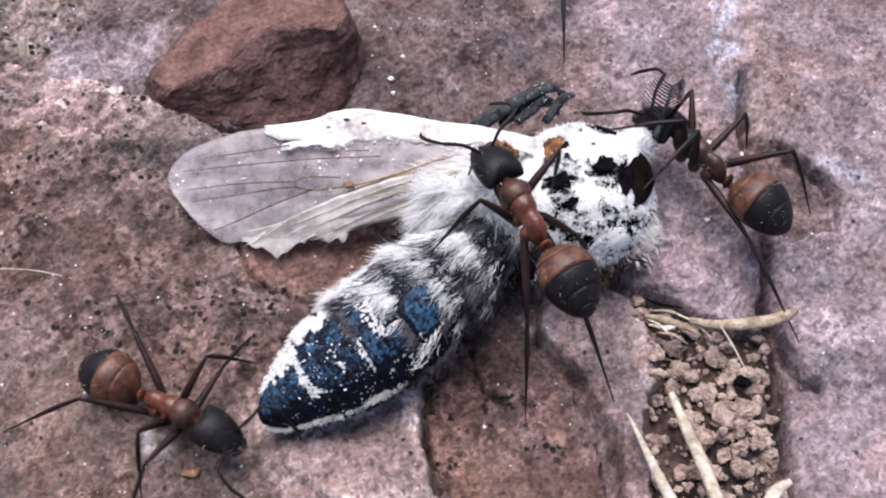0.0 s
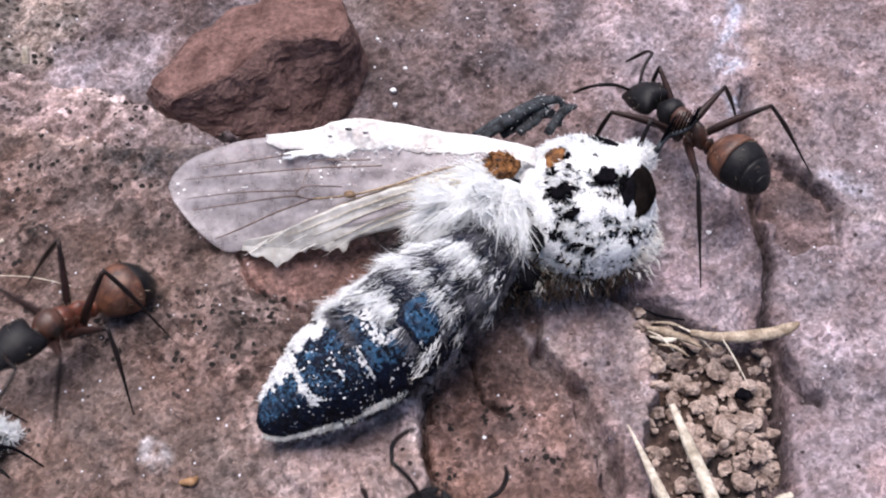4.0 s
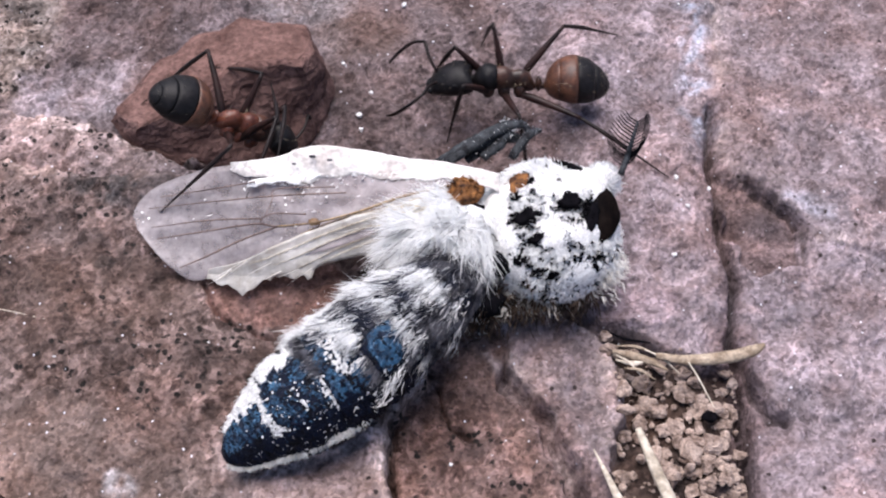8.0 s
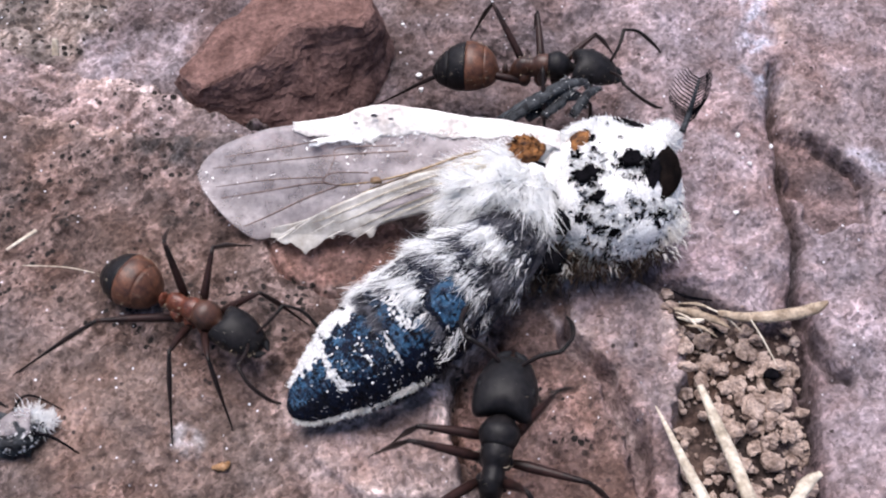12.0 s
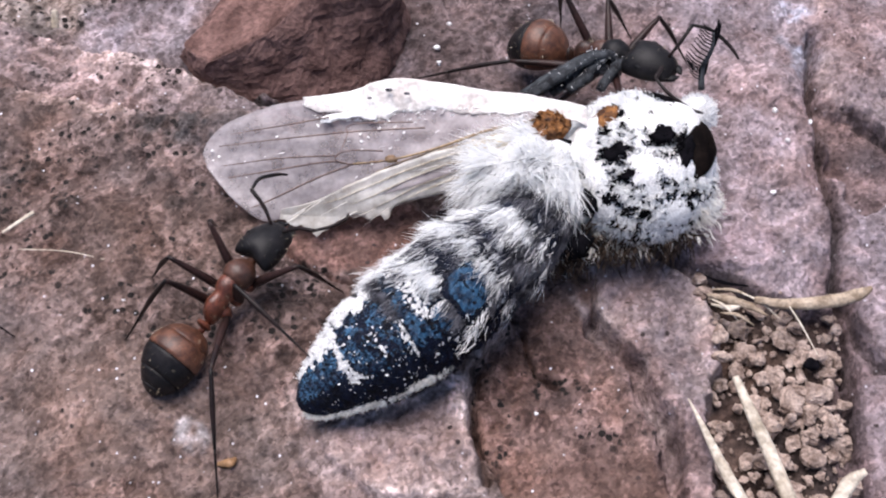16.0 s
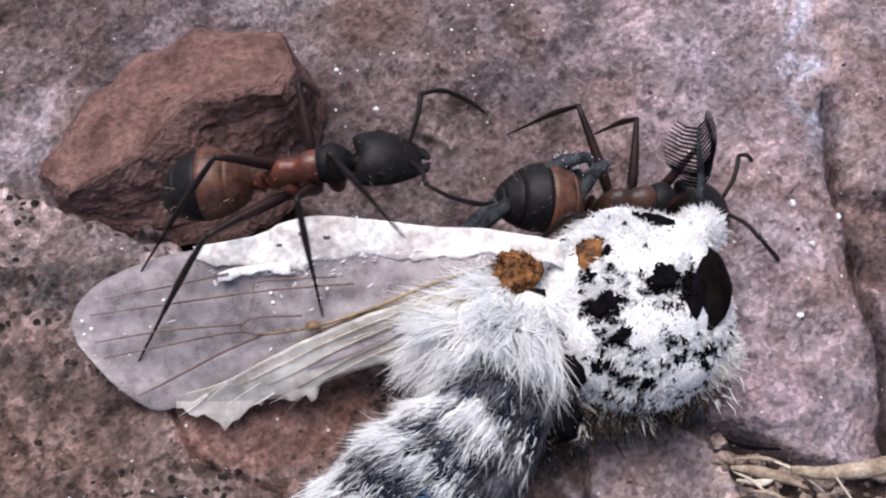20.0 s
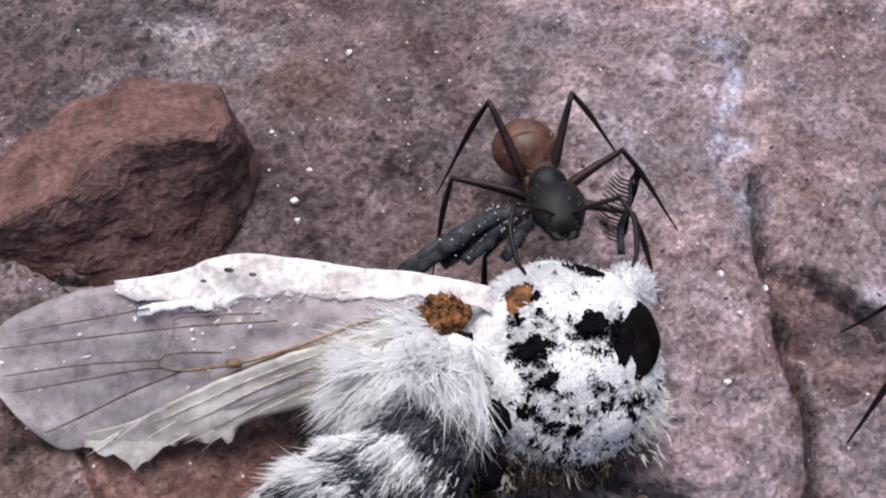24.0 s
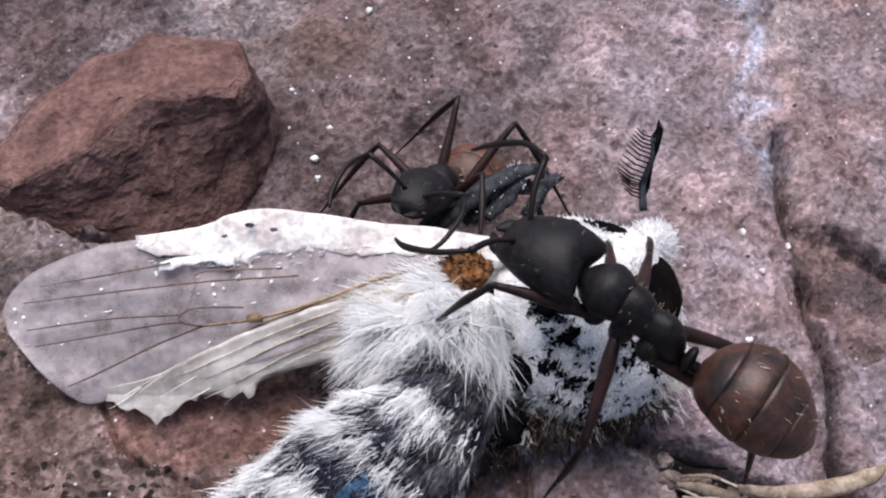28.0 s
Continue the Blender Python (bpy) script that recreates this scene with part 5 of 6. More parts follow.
lt = np.array((8.16, 11.07, 5.30))
part("white_tuft", hairs(lt + rng.normal(size=(90, 3)) * 0.22, rng.normal(size=(90, 3)) + np.array((0.4, 0.4, 0.3)), 0.3 + 0.35 * rng.random(90), 0.08, 0.3), WHITE_HAIR, moth, "white tuft on the raised leg", kind="stuff")

# a dark scrap of another insect, carried off later
scrap = thing("insect_scrap", "black and white scrap of an insect on the slate", "insect scrap", at=(-25.28, -12.65, 1.00))
body = part("body", ball((-0.2, 0, 0.8), (1.5, 1.25, 0.9), 14, 20, 0.7), LEG_SCALE, scrap, "broken black husk")
sw = rng.normal(size=(240, 3))
sw /= np.linalg.norm(sw, axis=1)[:, None]
sw[:, 2] = np.abs(sw[:, 2])
part("white_scaling", flakes(np.array((-0.2, 0, 0.8)) + sw * (1.5, 1.25, 0.95), sw, 0.12, 0.05), WHITE_SCALE, body, "white specks of scales", kind="stuff", smooth=False)
part("torn_wing", sheet([(-1.4, 0.2, 1.3), (-0.5, 1.1, 1.7), (0.8, 1.5, 1.5)], [(-1.8, -1.0, 1.0), (-0.6, -0.4, 1.9), (0.9, 0.3, 1.6)], 16, 8, 0.04, 0.4, 0.5), MEMBRANE, scrap, "torn grey wing shred")
for cx, cy, cz in ((0.7, 1.1, 1.3), (1.5, 0.8, 1.0)):
    tw = rng.normal(size=(260, 3))
    part("white_tuft", hairs(np.array((cx, cy, cz)) + tw * (0.30, 0.24, 0.2), tw + np.array((0.4, 0.3, 0.4)), 0.2 + 0.4 * rng.random(260), 0.10, 0.5), WHITE_HAIR, scrap, "white hair tuft", kind="stuff")
part("leg", tube([(-0.6, 0.9, 1.2), (0.4, 2.2, 1.7), (2.6, 1.7, 0.4)], [0.10, 0.08, 0.03], 6, 1, 12), BLACK_SCALE, scrap, "thin black leg")
part("leg", tube([(1.0, 0, 1.2), (2.4, -0.4, 1.2), (4.3, -1.3, 0.1)], [0.12, 0.09, 0.04], 6, 1, 12), BLACK_SCALE, scrap, "thin black leg")


# ---- ants ----
def bristles(rows, count, length, lean):
    """Short pale hairs over ring-built bodies."""
    p, w = [], []
    for k in range(count):
        f = rng.random() * (len(rows) - 1)
        i = int(f)
        x, z, hw, hh = [rows[i][c] + (rows[i + 1][c] - rows[i][c]) * (f - i) for c in range(4)]
        a = math.pi * rng.random()
        p.append((x, hw * math.cos(a), z + hh * math.sin(a)))
        w.append((lean, math.cos(a), math.sin(a)))
    return hairs(p, w, length * (0.6 + 0.8 * rng.random(count)), 0.022, 0.2)


# hip, foot at rest, thigh and shin lengths of the fore, middle and hind leg on an ant's left
LEGS = (((1.7, 0.55, 1.9), (4.9, 3.9), 3.3, 4.6), ((0.7, 0.6, 1.8), (0.5, 6.0), 3.7, 5.3), ((-0.3, 0.55, 1.8), (-5.4, 4.9), 4.5, 6.6))


def build_ant(name, label, s, front, rear, gaster_front, gaster_rear, big=1.0):
    """An ant with its head along +x, feet at z = 0; s: its size; big: how stout its head and trunk are."""
    ob = thing(name, label, "ant", "ants round the moth")

    def sc(shape):
        return [tuple(np.asarray(v) * s) for v in shape[0]], shape[1]

    def stout(shape, mid):
        c = np.array(mid)
        k = big if c[0] > 3 else 1 + (big - 1) * 0.3
        return sc(([tuple(c + (np.asarray(v) - c) * (1 + (big - 1) * (0.8 if c[0] > 3 else 0.3), k, k)) for v in shape[0]], shape[1]))

    head_rows = fine_rows([(2.75, 2.75, 0.35, 0.3), (2.95, 2.8, 0.95, 0.6), (3.4, 2.75, 1.22, 0.85), (4.0, 2.6, 1.22, 0.88), (4.6, 2.4, 1.02, 0.75), (5.1, 2.2, 0.8, 0.5), (5.3, 2.1, 0.5, 0.28)], 18)
    skull, plates = lathe(head_rows, 24)
    # two rounded lobes behind, flat cheeks
    skull = [(x - 0.62 * (abs(y) / 1.2) ** 1.4 * max(0.0, min(1.0, (4.0 - x) / 0.9)) + 0.12 * max(0.0, 3.3 - x), y, z) for x, y, z in skull]
    head = part("head", stout((skull, plates), (4.1, 0, 2.6)), ANT_GREY, ob, "dull black head")
    for sg in (-1, 1):
        part("eye", stout(ball((3.75, sg * 1.02, 3.0), (0.24, 0.13, 0.2), 6, 8), (4.1, 0, 2.6)), ANT_BLACK, head, "black eye")
        part("mandible", stout(tube([(5.0, sg * 0.4, 2.05), (5.35, sg * 0.36, 1.95), (5.65, sg * 0.08, 1.9)], [0.34, 0.28, 0.06], 7, 0.6, 8), (4.1, 0, 2.6)), ANT_BLACK, head, "black jaw")
        scape = part("antenna", sc(tube([(4.9, sg * 0.4, 2.75), (5.4, sg * 1.2, 3.3), (5.7, sg * 2.2, 3.7)], [0.09, 0.11, 0.12], 6, 1, 8)), ANT_LEG, ob, "elbowed dark antenna")
        part("antenna_tip", sc(tube([(5.7, sg * 2.2, 3.7), (6.6, sg * 2.6, 3.1), (7.6, sg * 2.5, 2.1), (8.1, sg * 2.2, 1.6)], [0.09, 0.11, 0.12, 0.06], 6, 1, 12)), ANT_LEG, scape)
    part("head_bristles", sc(bristles(head_rows, 40, 0.3, 0.2)), GOLD_HAIR, head, "pale bristles", kind="stuff")
    neck = fine_rows([(3.0, 2.6, 0.22, 0.24), (2.6, 2.6, 0.30, 0.34), (2.3, 2.68, 0.62, 0.62), (1.9, 2.78, 0.86, 0.82), (1.55, 2.8, 0.88, 0.86), (1.1, 2.75, 0.70, 0.78)], 14)
    part("pronotum", stout(lathe(neck[::-1], 18), (1.6, 0, 2.6)), front, ob, "front of the trunk")
    trunk = fine_rows([(1.2, 2.72, 0.62, 0.74), (0.95, 2.72, 0.70, 0.82), (0.5, 2.68, 0.64, 0.82), (0.15, 2.58, 0.50, 0.70), (-0.15, 2.54, 0.52, 0.76), (-0.5, 2.5, 0.54, 0.84), (-0.95, 2.3, 0.46, 0.72), (-1.25, 2.0, 0.26, 0.36)], 22)
    part("trunk", stout(lathe(trunk[::-1], 18), (0.5, 0, 2.5)), rear, ob, "rear of the trunk")
    part("trunk_bristles", sc(bristles(trunk, 30, 0.3, 0.0)), GOLD_HAIR, ob, "pale bristles", kind="stuff")
    part("petiole", sc(join(ball((-1.55, 0, 2.15), (0.2, 0.42, 0.6), 8, 12), tube([(-1.2, 0, 1.95), (-2.1, 0, 1.95)], [0.2, 0.2], 8))), rear, ob, "upright waist scale")
    full = fine_rows([(-1.95, 2.1, 0.25, 0.25), (-2.2, 2.3, 0.85, 0.8), (-2.7, 2.5, 1.3, 1.2), (-3.5, 2.6, 1.58, 1.45), (-4.4, 2.5, 1.55, 1.4), (-5.2, 2.3, 1.2, 1.1), (-5.8, 2.1, 0.7, 0.65), (-6.1, 2.0, 0.15, 0.15)], 33)
    gaster = part("gaster", sc(lathe(full[:11][::-1], 22)), gaster_front, ob, "rounded hind body")
    for a, b in ((10, 17), (16, 23), (22, 28), (27, 33)):
        rows = [(x, z, w * (0.985 + 0.03 * k / (b - a)), h * (0.985 + 0.03 * k / (b - a))) for k, (x, z, w, h) in enumerate(full[a:b])]
        part("gaster_plate", sc(lathe(rows[::-1], 22)), gaster_front if a == 10 and gaster_front is ANT_RUST else gaster_rear, gaster, "overlapping hind plate")
    part("gaster_bristles", sc(bristles(full[2:30], 60, 0.26, -1.2)), GOLD_HAIR, gaster, "pale bristles", kind="stuff")
    legs = []
    for hip, rest, thigh, shin in LEGS:
        for sg in (1, -1):
            h = np.array(hip) * (1, sg, 1) * s
            a, b = thigh * s, shin * s
            leg = part("leg", tube([(0, 0, 0), (a * 0.25, 0, 0.10 * s), (a * 0.6, 0, 0.10 * s), (a, 0, 0)], [0.19 * s, 0.265 * s, 0.21 * s, 0.12 * s], 8, 1, 14), ANT_FEMUR, ob, "long dark leg", at=tuple(h))
            bow = 0.10 * s
            lower = part("shin", tube([(-0.05 * s, 0, 0), (b * 0.3, 0, bow), (b * 0.62, 0, bow * 0.6)], [0.11 * s, 0.16 * s, 0.085 * s], 7, 1, 12), ANT_LEG, leg, at=(a, 0, 0))
            foot = part("foot", tube([(b * 0.61, 0, bow * 0.6), (b * 0.8, 0, 0.02), (b, 0, 0)], [0.085 * s, 0.065 * s, 0.035 * s], 6, 1, 9), ANT_LEG, leg, at=(a, 0, 0))
            part("hip", sc(ball((hip[0] - 0.05, sg * 0.42, 1.95), (0.42, 0.40, 0.55), 7, 10)), rear, ob, "rounded hip")
            legs.append((leg, lower, foot, h, np.array((rest[0], rest[1] * sg)) * s, a, b))
    return ob, legs


ANTS = {
    "a": build_ant("ant", "red-and-black ant with a rusty hind body", 1.08, ANT_DUSK, ANT_RED, ANT_RUST, ANT_GREY),
    "b": build_ant("ant", "dark ant with a rust-marked hind body near the moth's head", 1.12, ANT_GREY, ANT_DUSK, ANT_RUST, ANT_GREY),
    "c": build_ant("ant", "big sooty black ant with a large head", 1.3, ANT_GREY, ANT_GREY, ANT_DUSK, ANT_DUSK, 1.1),
    "d": build_ant("ant", "big sooty black ant with a banded hind body", 1.22, ANT_GREY, ANT_GREY, ANT_DUSK, ANT_FEMUR, 1.2),
    "e": build_ant("ant", "red-and-black ant on the bare slate", 1.0, ANT_DUSK, ANT_RED, ANT_RUST, ANT_GREY),
    "f": build_ant("ant", "red-and-black ant climbing from the red stone", 1.14, ANT_BLACK, ANT_RED, ANT_RUST, ANT_GREY),
    "g": build_ant("ant", "dark ant beyond the moth", 1.2, ANT_GREY, ANT_FEMUR, ANT_GREY, ANT_GREY),
}

# seconds, x, y, z in millimetres, pitch and heading in degrees
WAYS = {
    "a": [
    (0, 6.44, -2.56, 7.94, -3.3, 118.7),
    (0.3, 7.13, -0.94, 7.97, -11.1, 108.4),
    (0.6, 7.45, 0.88, 8.19, -4.9, 102.4),
    (1, 6.94, 3.11, 7.69, -4.8, 108.8),
    (1.2, 6.20, 3.10, 7.78, 12.0, 113.4),
    (1.5, 5.14, 5.13, 7.30, 13.7, 130.0),
    (2, 3.49, 4.83, 6.97, 6.5, 140.9),
    (2.5, 0.01, 1.72, 6.23, 7.2, 175.4),
    (3.1, -9.21, 0.73, 3.52, 11.2, 181.2),
    (3.7, -18.89, -1.49, 1.74, 8.4, 183.8),
    (4.2, -22.02, -8.15, 1.76, -39.3, 254.7),
    (4.5, -20.16, -8.46, 1.46, 23.0, 119.3),
    (4.8, -17.58, 1.33, 1.60, 29.0, 69.3),
    (5, -12.90, 7.46, 0.96, -8.3, 35.5),
    (5.5, -9.26, 11.68, 0.44, -1.4, 13.8),
    (6.2, -5.97, 11.73, 0.45, 1.4, 5.6),
    (7, -4.70, 12.83, 0.45, 2.8, -0.1),
    (7.6, -7.41, 13.17, 0.99, 8.9, -2.6),
    (8, -11.80, 11.45, 2.85, 45.2, 13.6),
    (8.6, -7.67, 11.02, 2.69, -3.3, -38.3),
    (9, -10.94, 10.15, 2.99, -13.1, -56.7),
    (9.5, -11.81, 10.20, 2.69, -1.6, -62.8),
    (10, -12.74, 9.72, 2.82, 15.3, -76.6),
    (10.5, -17.68, 10.41, 1.54, -0.3, -34.2),
    (11, -18.76, 9.71, 1.70, 3.3, -30.1),
    (11.5, -17.64, -0.46, 1.04, 8.7, -9.9),
    (12, -15.70, -5.07, 1.00, -5.8, -30.3),
    (12.5, -13.10, -8.35, 1.44, -3.4, -21.8),
    (13, -14.24, -9.43, 1.23, 7.4, -37.5),
    (13.5, -15.01, -10.65, 1.22, 5.8, -14.7),
    (14.5, -16.29, -11.77, 1.29, 19.7, 41.5),
    (15.5, -15.17, -10.38, 1.09, -1.9, 49.7),
    (16, -13.70, -5.17, 1.21, -8.9, 53.6),
    (16.4, -16.96, -7.17, 1.10, 1.3, 73.6),
    (16.8, -20.46, -9.40, 1.09, 13.2, 79.4),
    (17, -20.92, -7.69, 1.03, 7.8, 91.6),
    (17.2, -22.82, -4.35, 1.02, 6.1, 103.3),
    (17.6, -23.47, -4.25, 1.02, 6.0, 91.0),
    (18, -24.41, -6.17, 1.11, 14.7, 100.7),
    (18.5, -26.78, -4.68, 1.05, 9.5, 103.9),
    (19.2, -30.66, -6.55, 1.55, 34.7, 101.3),
    (28, -30.66, -6.55, 1.55, 34.7, 101.3),
],
    "b": [
    (0, 19.15, 5.90, 1.84, 1.6, 132.0),
    (1, 17.39, 7.45, 2.36, -9.8, 140.9),
    (1.5, 17.85, 7.86, 1.85, 3.3, 137.1),
    (2, 18.01, 8.71, 2.12, 6.7, 144.7),
    (2.5, 19.22, 9.05, 2.17, 11.8, 138.0),
    (4.5, 18.01, 9.18, 1.92, 11.9, 125.8),
    (5, 15.14, 9.13, 2.43, -30.2, 177.5),
    (5.5, 16.26, 8.30, 2.18, 12.1, 132.7),
    (6.2, 16.79, 10.11, 2.07, 20.8, 125.2),
    (7, 15.43, 13.28, 1.24, -20.9, 169.2),
    (7.4, 12.44, 14.46, 0.68, -17.0, 201.0),
    (8, 9.38, 17.46, 0.10, 2.7, 178.2),
    (8.5, 6.13, 15.60, 0.58, -25.9, 254.8),
    (9, 4.06, 14.42, 0.64, -28.4, 275.8),
    (9.5, 1.41, 14.82, 0.73, -20.4, 272.7),
    (10, -1.69, 13.22, 1.07, -25.5, 265.5),
    (10.5, 3.03, 16.99, 0.91, -15.5, 331.5),
    (11, 4.85, 16.56, 0.64, -13.7, 342.6),
    (11.5, 7.12, 14.63, 0.84, -5.0, 351.6),
    (12, 6.11, 14.11, 0.84, -3.2, 355.9),
    (12.5, 8.53, 11.87, 0.84, -3.0, 353.1),
    (13, 8.98, 12.21, 1.09, -4.3, 353.4),
    (13.5, 9.04, 11.62, 1.27, -22.6, 341.2),
    (15.5, 10.15, 12.06, 0.99, -20.6, 332.0),
    (16, 9.26, 12.31, 1.02, -22.6, 327.8),
    (16.5, 9.38, 12.87, 0.98, -20.6, 330.3),
    (17, 6.06, 13.86, 0.85, 2.7, 347.2),
    (17.5, 6.96, 14.64, 0.84, -4.8, 341.3),
    (18, 9.04, 12.73, 0.84, -4.8, 341.8),
    (18.5, 10.41, 12.53, 0.35, -8.2, 337.4),
    (19, 10.57, 11.30, 0.43, -17.0, 327.3),
    (19.6, 11.21, 11.04, 0.49, -21.0, 330.7),
    (20, 10.42, 9.85, 0.51, 17.7, 361.9),
    (20.5, 13.07, 9.19, 0.80, -35.0, 326.0),
    (21, 14.29, 9.08, 0.66, -31.4, 333.1),
    (21.5, 14.38, 7.93, 0.80, -40.0, 334.0),
    (22, 15.0, 8.1, 0.96, -44.9, 330.1),
    (22.2, 15.44, 13.88, 1.07, -11.0, 257.1),
    (22.5, 14.65, 12.60, 1.62, -22.3, 278.6),
    (24.5, 9.61, 13.20, 1.70, -30.8, 269.3),
    (25, 7.54, 12.49, 1.58, -25.7, 248.8),
    (25.5, 7.00, 11.46, 1.76, -33.3, 248.4),
    (26, 6.35, 12.02, 1.70, -31.2, 242.8),
    (27, 5.81, 10.99, 1.42, -29.8, 238.7),
    (28, 4.07, 10.41, 1.29, -42.6, 239.8),
],
    "c": [
    (0, 63.95, 70.80, 0.72, 11.8, -100.6),
    (21.6, 30.77, 34.65, 3.72, 12.0, -112.1),
    (22, 25.60, 21.90, 4.12, -2.7, -133.0),
    (22.2, 26.30, 22.40, 4.12, -4.1, -133.0),
    (22.5, 30.50, 28.50, 4.12, -5.5, -131.0),
    (23.4, 34.46, 8.54, 2.62, -0.0, -110.9),
    (24.2, 30.88, -0.19, 2.82, -22.0, -144.2),
    (24.7, 24.92, -3.98, 1.74, -17.5, -176.2),
    (25, 20.73, -5.12, 1.72, -16.0, -186.1),
    (25.4, 16.59, -5.21, 3.19, -14.3, -181.6),
    (26, 17.00, -4.75, 3.37, -5.6, -182.2),
    (26.3, 14.04, -5.44, 3.43, -13.0, -183.1),
    (26.6, 11.49, -4.78, 5.38, -25.0, -189.3),
    (27, 10.44, -3.11, 6.72, -28.5, -198.2),
    (27.2, 10.65, -1.77, 7.76, -18.8, -198.6),
    (27.5, 10.55, -0.09, 7.94, -27.5, -211.4),
    (27.8, 11.28, -0.36, 7.68, -12.8, -218.6),
    (28, 11.66, -0.52, 7.64, -9.5, -217.5),
],
    "d": [
    (0, -4.93, -30.29, 1.27, 28.5, 94.2),
    (3.5, -2.62, -28.29, 1.17, 24.7, 79.7),
    (4.5, -0.38, -16.40, 4.00, -40.1, 54.3),
    (4.8, -0.60, -15.42, 3.33, -4.8, 76.1),
    (5, -0.66, -14.75, 3.40, -14.2, 75.6),
    (5.5, 3.16, -16.68, 2.33, -0.0, 48.7),
    (5.8, 6.11, -22.31, 1.46, 14.4, 74.4),
    (6.5, 8.48, -29.27, 1.26, 28.0, 83.3),
    (8.8, 5.43, -26.51, 1.16, 24.5, 86.4),
    (9.4, 2.33, -13.13, 4.54, -41.4, 91.9),
    (9.8, 0.67, -13.44, 4.70, -45.9, 97.9),
    (10, 0.75, -14.34, 4.63, -13.0, 99.1),
    (10.5, 2.43, -12.20, 6.35, -9.4, 93.3),
    (11, 2.06, -11.33, 6.87, -11.8, 95.3),
    (11.5, 2.41, -10.53, 6.95, -18.2, 92.3),
    (12, 2.82, -16.29, 3.36, -11.1, 79.9),
    (12.5, 5.96, -12.56, 3.83, -4.6, 72.1),
    (13, 6.79, -10.50, 4.20, -18.6, 74.5),
    (13.5, 6.59, -9.07, 4.24, -20.6, 79.3),
    (14.4, 8.68, -11.29, 2.83, -3.1, 55.5),
    (15.5, 12.67, -18.19, 1.98, 16.0, 56.3),
    (15.9, 13.16, -24.24, 1.04, 19.1, 63.1),
    (16.6, 14.07, -30.04, 1.48, 35.2, 74.1),
    (28, 14.07, -30.04, 1.48, 35.2, 74.1),
],
    "e": [
    (0, -14.62, -11.18, 1.20, -4.4, -29.9),
    (0.3, -17.96, -13.15, 1.57, -33.4, -68.8),
    (0.6, -22.03, -18.05, 1.51, 26.3, -225.5),
    (1, -34.38, 1.70, 1.20, -6.2, -376.4),
    (1.5, -34.98, -1.45, 1.21, -8.2, -374.0),
    (2, -32.74, -9.13, 1.22, -10.2, -376.3),
    (2.5, -28.18, -16.23, 1.32, -19.9, -371.0),
    (4.5, -29.93, -17.34, 1.30, -18.0, -366.9),
    (12, -31.97, -15.37, 1.30, -18.1, -354.1),
    (15.5, -31.71, -15.81, 1.44, 22.8, -297.0),
    (16, -34.28, -9.95, 1.44, 22.6, -292.9),
    (17, -44.15, -2.75, 1.30, -18.1, -342.2),
    (28, -44.15, -2.75, 1.30, -18.1, -342.2),
],
    "f": [
    (0, -52.78, 5.03, 1.03, -1.6, -0.5),
    (15.5, -56.42, 12.04, 1.06, 4.7, 3.7),
    (16.4, -33.78, 7.87, 1.04, -0.0, -14.0),
    (17, -34.09, 8.71, 1.03, -3.2, -11.1),
    (17.3, -25.42, 15.04, 1.03, -3.2, -0.6),
    (17.6, -10.71, 15.24, 3.05, 4.0, 2.8),
    (18, -9.32, 15.45, 3.31, 5.1, 3.8),
    (18.4, -9.39, 16.08, 3.29, -4.9, -5.3),
    (18.8, -10.39, 14.98, 3.30, 3.1, 19.2),
    (19, -10.05, 15.28, 3.31, 4.9, 14.7),
    (19.2, -6.32, 13.98, 3.29, -0.0, 1.6),
    (19.6, -2.91, 12.60, 4.29, -4.3, 1.7),
    (20, -4.39, 10.99, 3.80, -8.2, -0.7),
    (20.5, -6.62, 11.02, 3.86, -14.9, -14.5),
    (21, -2.28, 11.90, 2.55, 3.6, -0.6),
    (21.5, 5.34, 18.91, 1.04, -6.4, 6.5),
    (21.8, 12.42, 26.72, 1.20, 16.8, 17.0),
    (22, 19.00, 37.00, 1.04, 4.0, 45.0),
    (22.4, 30.00, 52.00, 1.00, 0.0, 50.0),
    (22.8, 40.00, 66.00, 0.70, 4.0, 50.0),
    (28, 40.00, 66.00, 0.70, 4.0, 50.0),
],
    "g": [
    (0, 10.18, 29.37, 0.48, -2.6, -2.2),
    (1, 9.74, 30.38, 0.48, -2.6, -2.2),
    (2, 8.21, 30.85, 0.48, -2.6, -2.2),
    (2.5, 13.54, 28.49, 0.48, -4.0, -4.1),
    (3, 17.84, 32.21, -0.09, 6.1, 19.9),
    (3.6, 22.97, 58.63, 0.20, 24.0, -44.4),
    (28, 22.97, 58.63, 0.20, 24.0, -44.4),
],
}
SCRAP = [(0.0, (-38.0, -9.0, 1.00)), (1.0, (-34.0, -10.5, 1.00)), (1.6, (-26.5, -12.3, 1.00)), (2.1, (-25.28, -12.65, 1.00)), (13.5, (-25.28, -12.65, 1.00)), (15.5, (-27.57, -7.67, 1.00)), (16.2, (-32.74, -4.33, 1.00)), (17.5, (-43.59, -2.67, 1.00)), (28.0, (-43.59, -2.67, 1.00))]


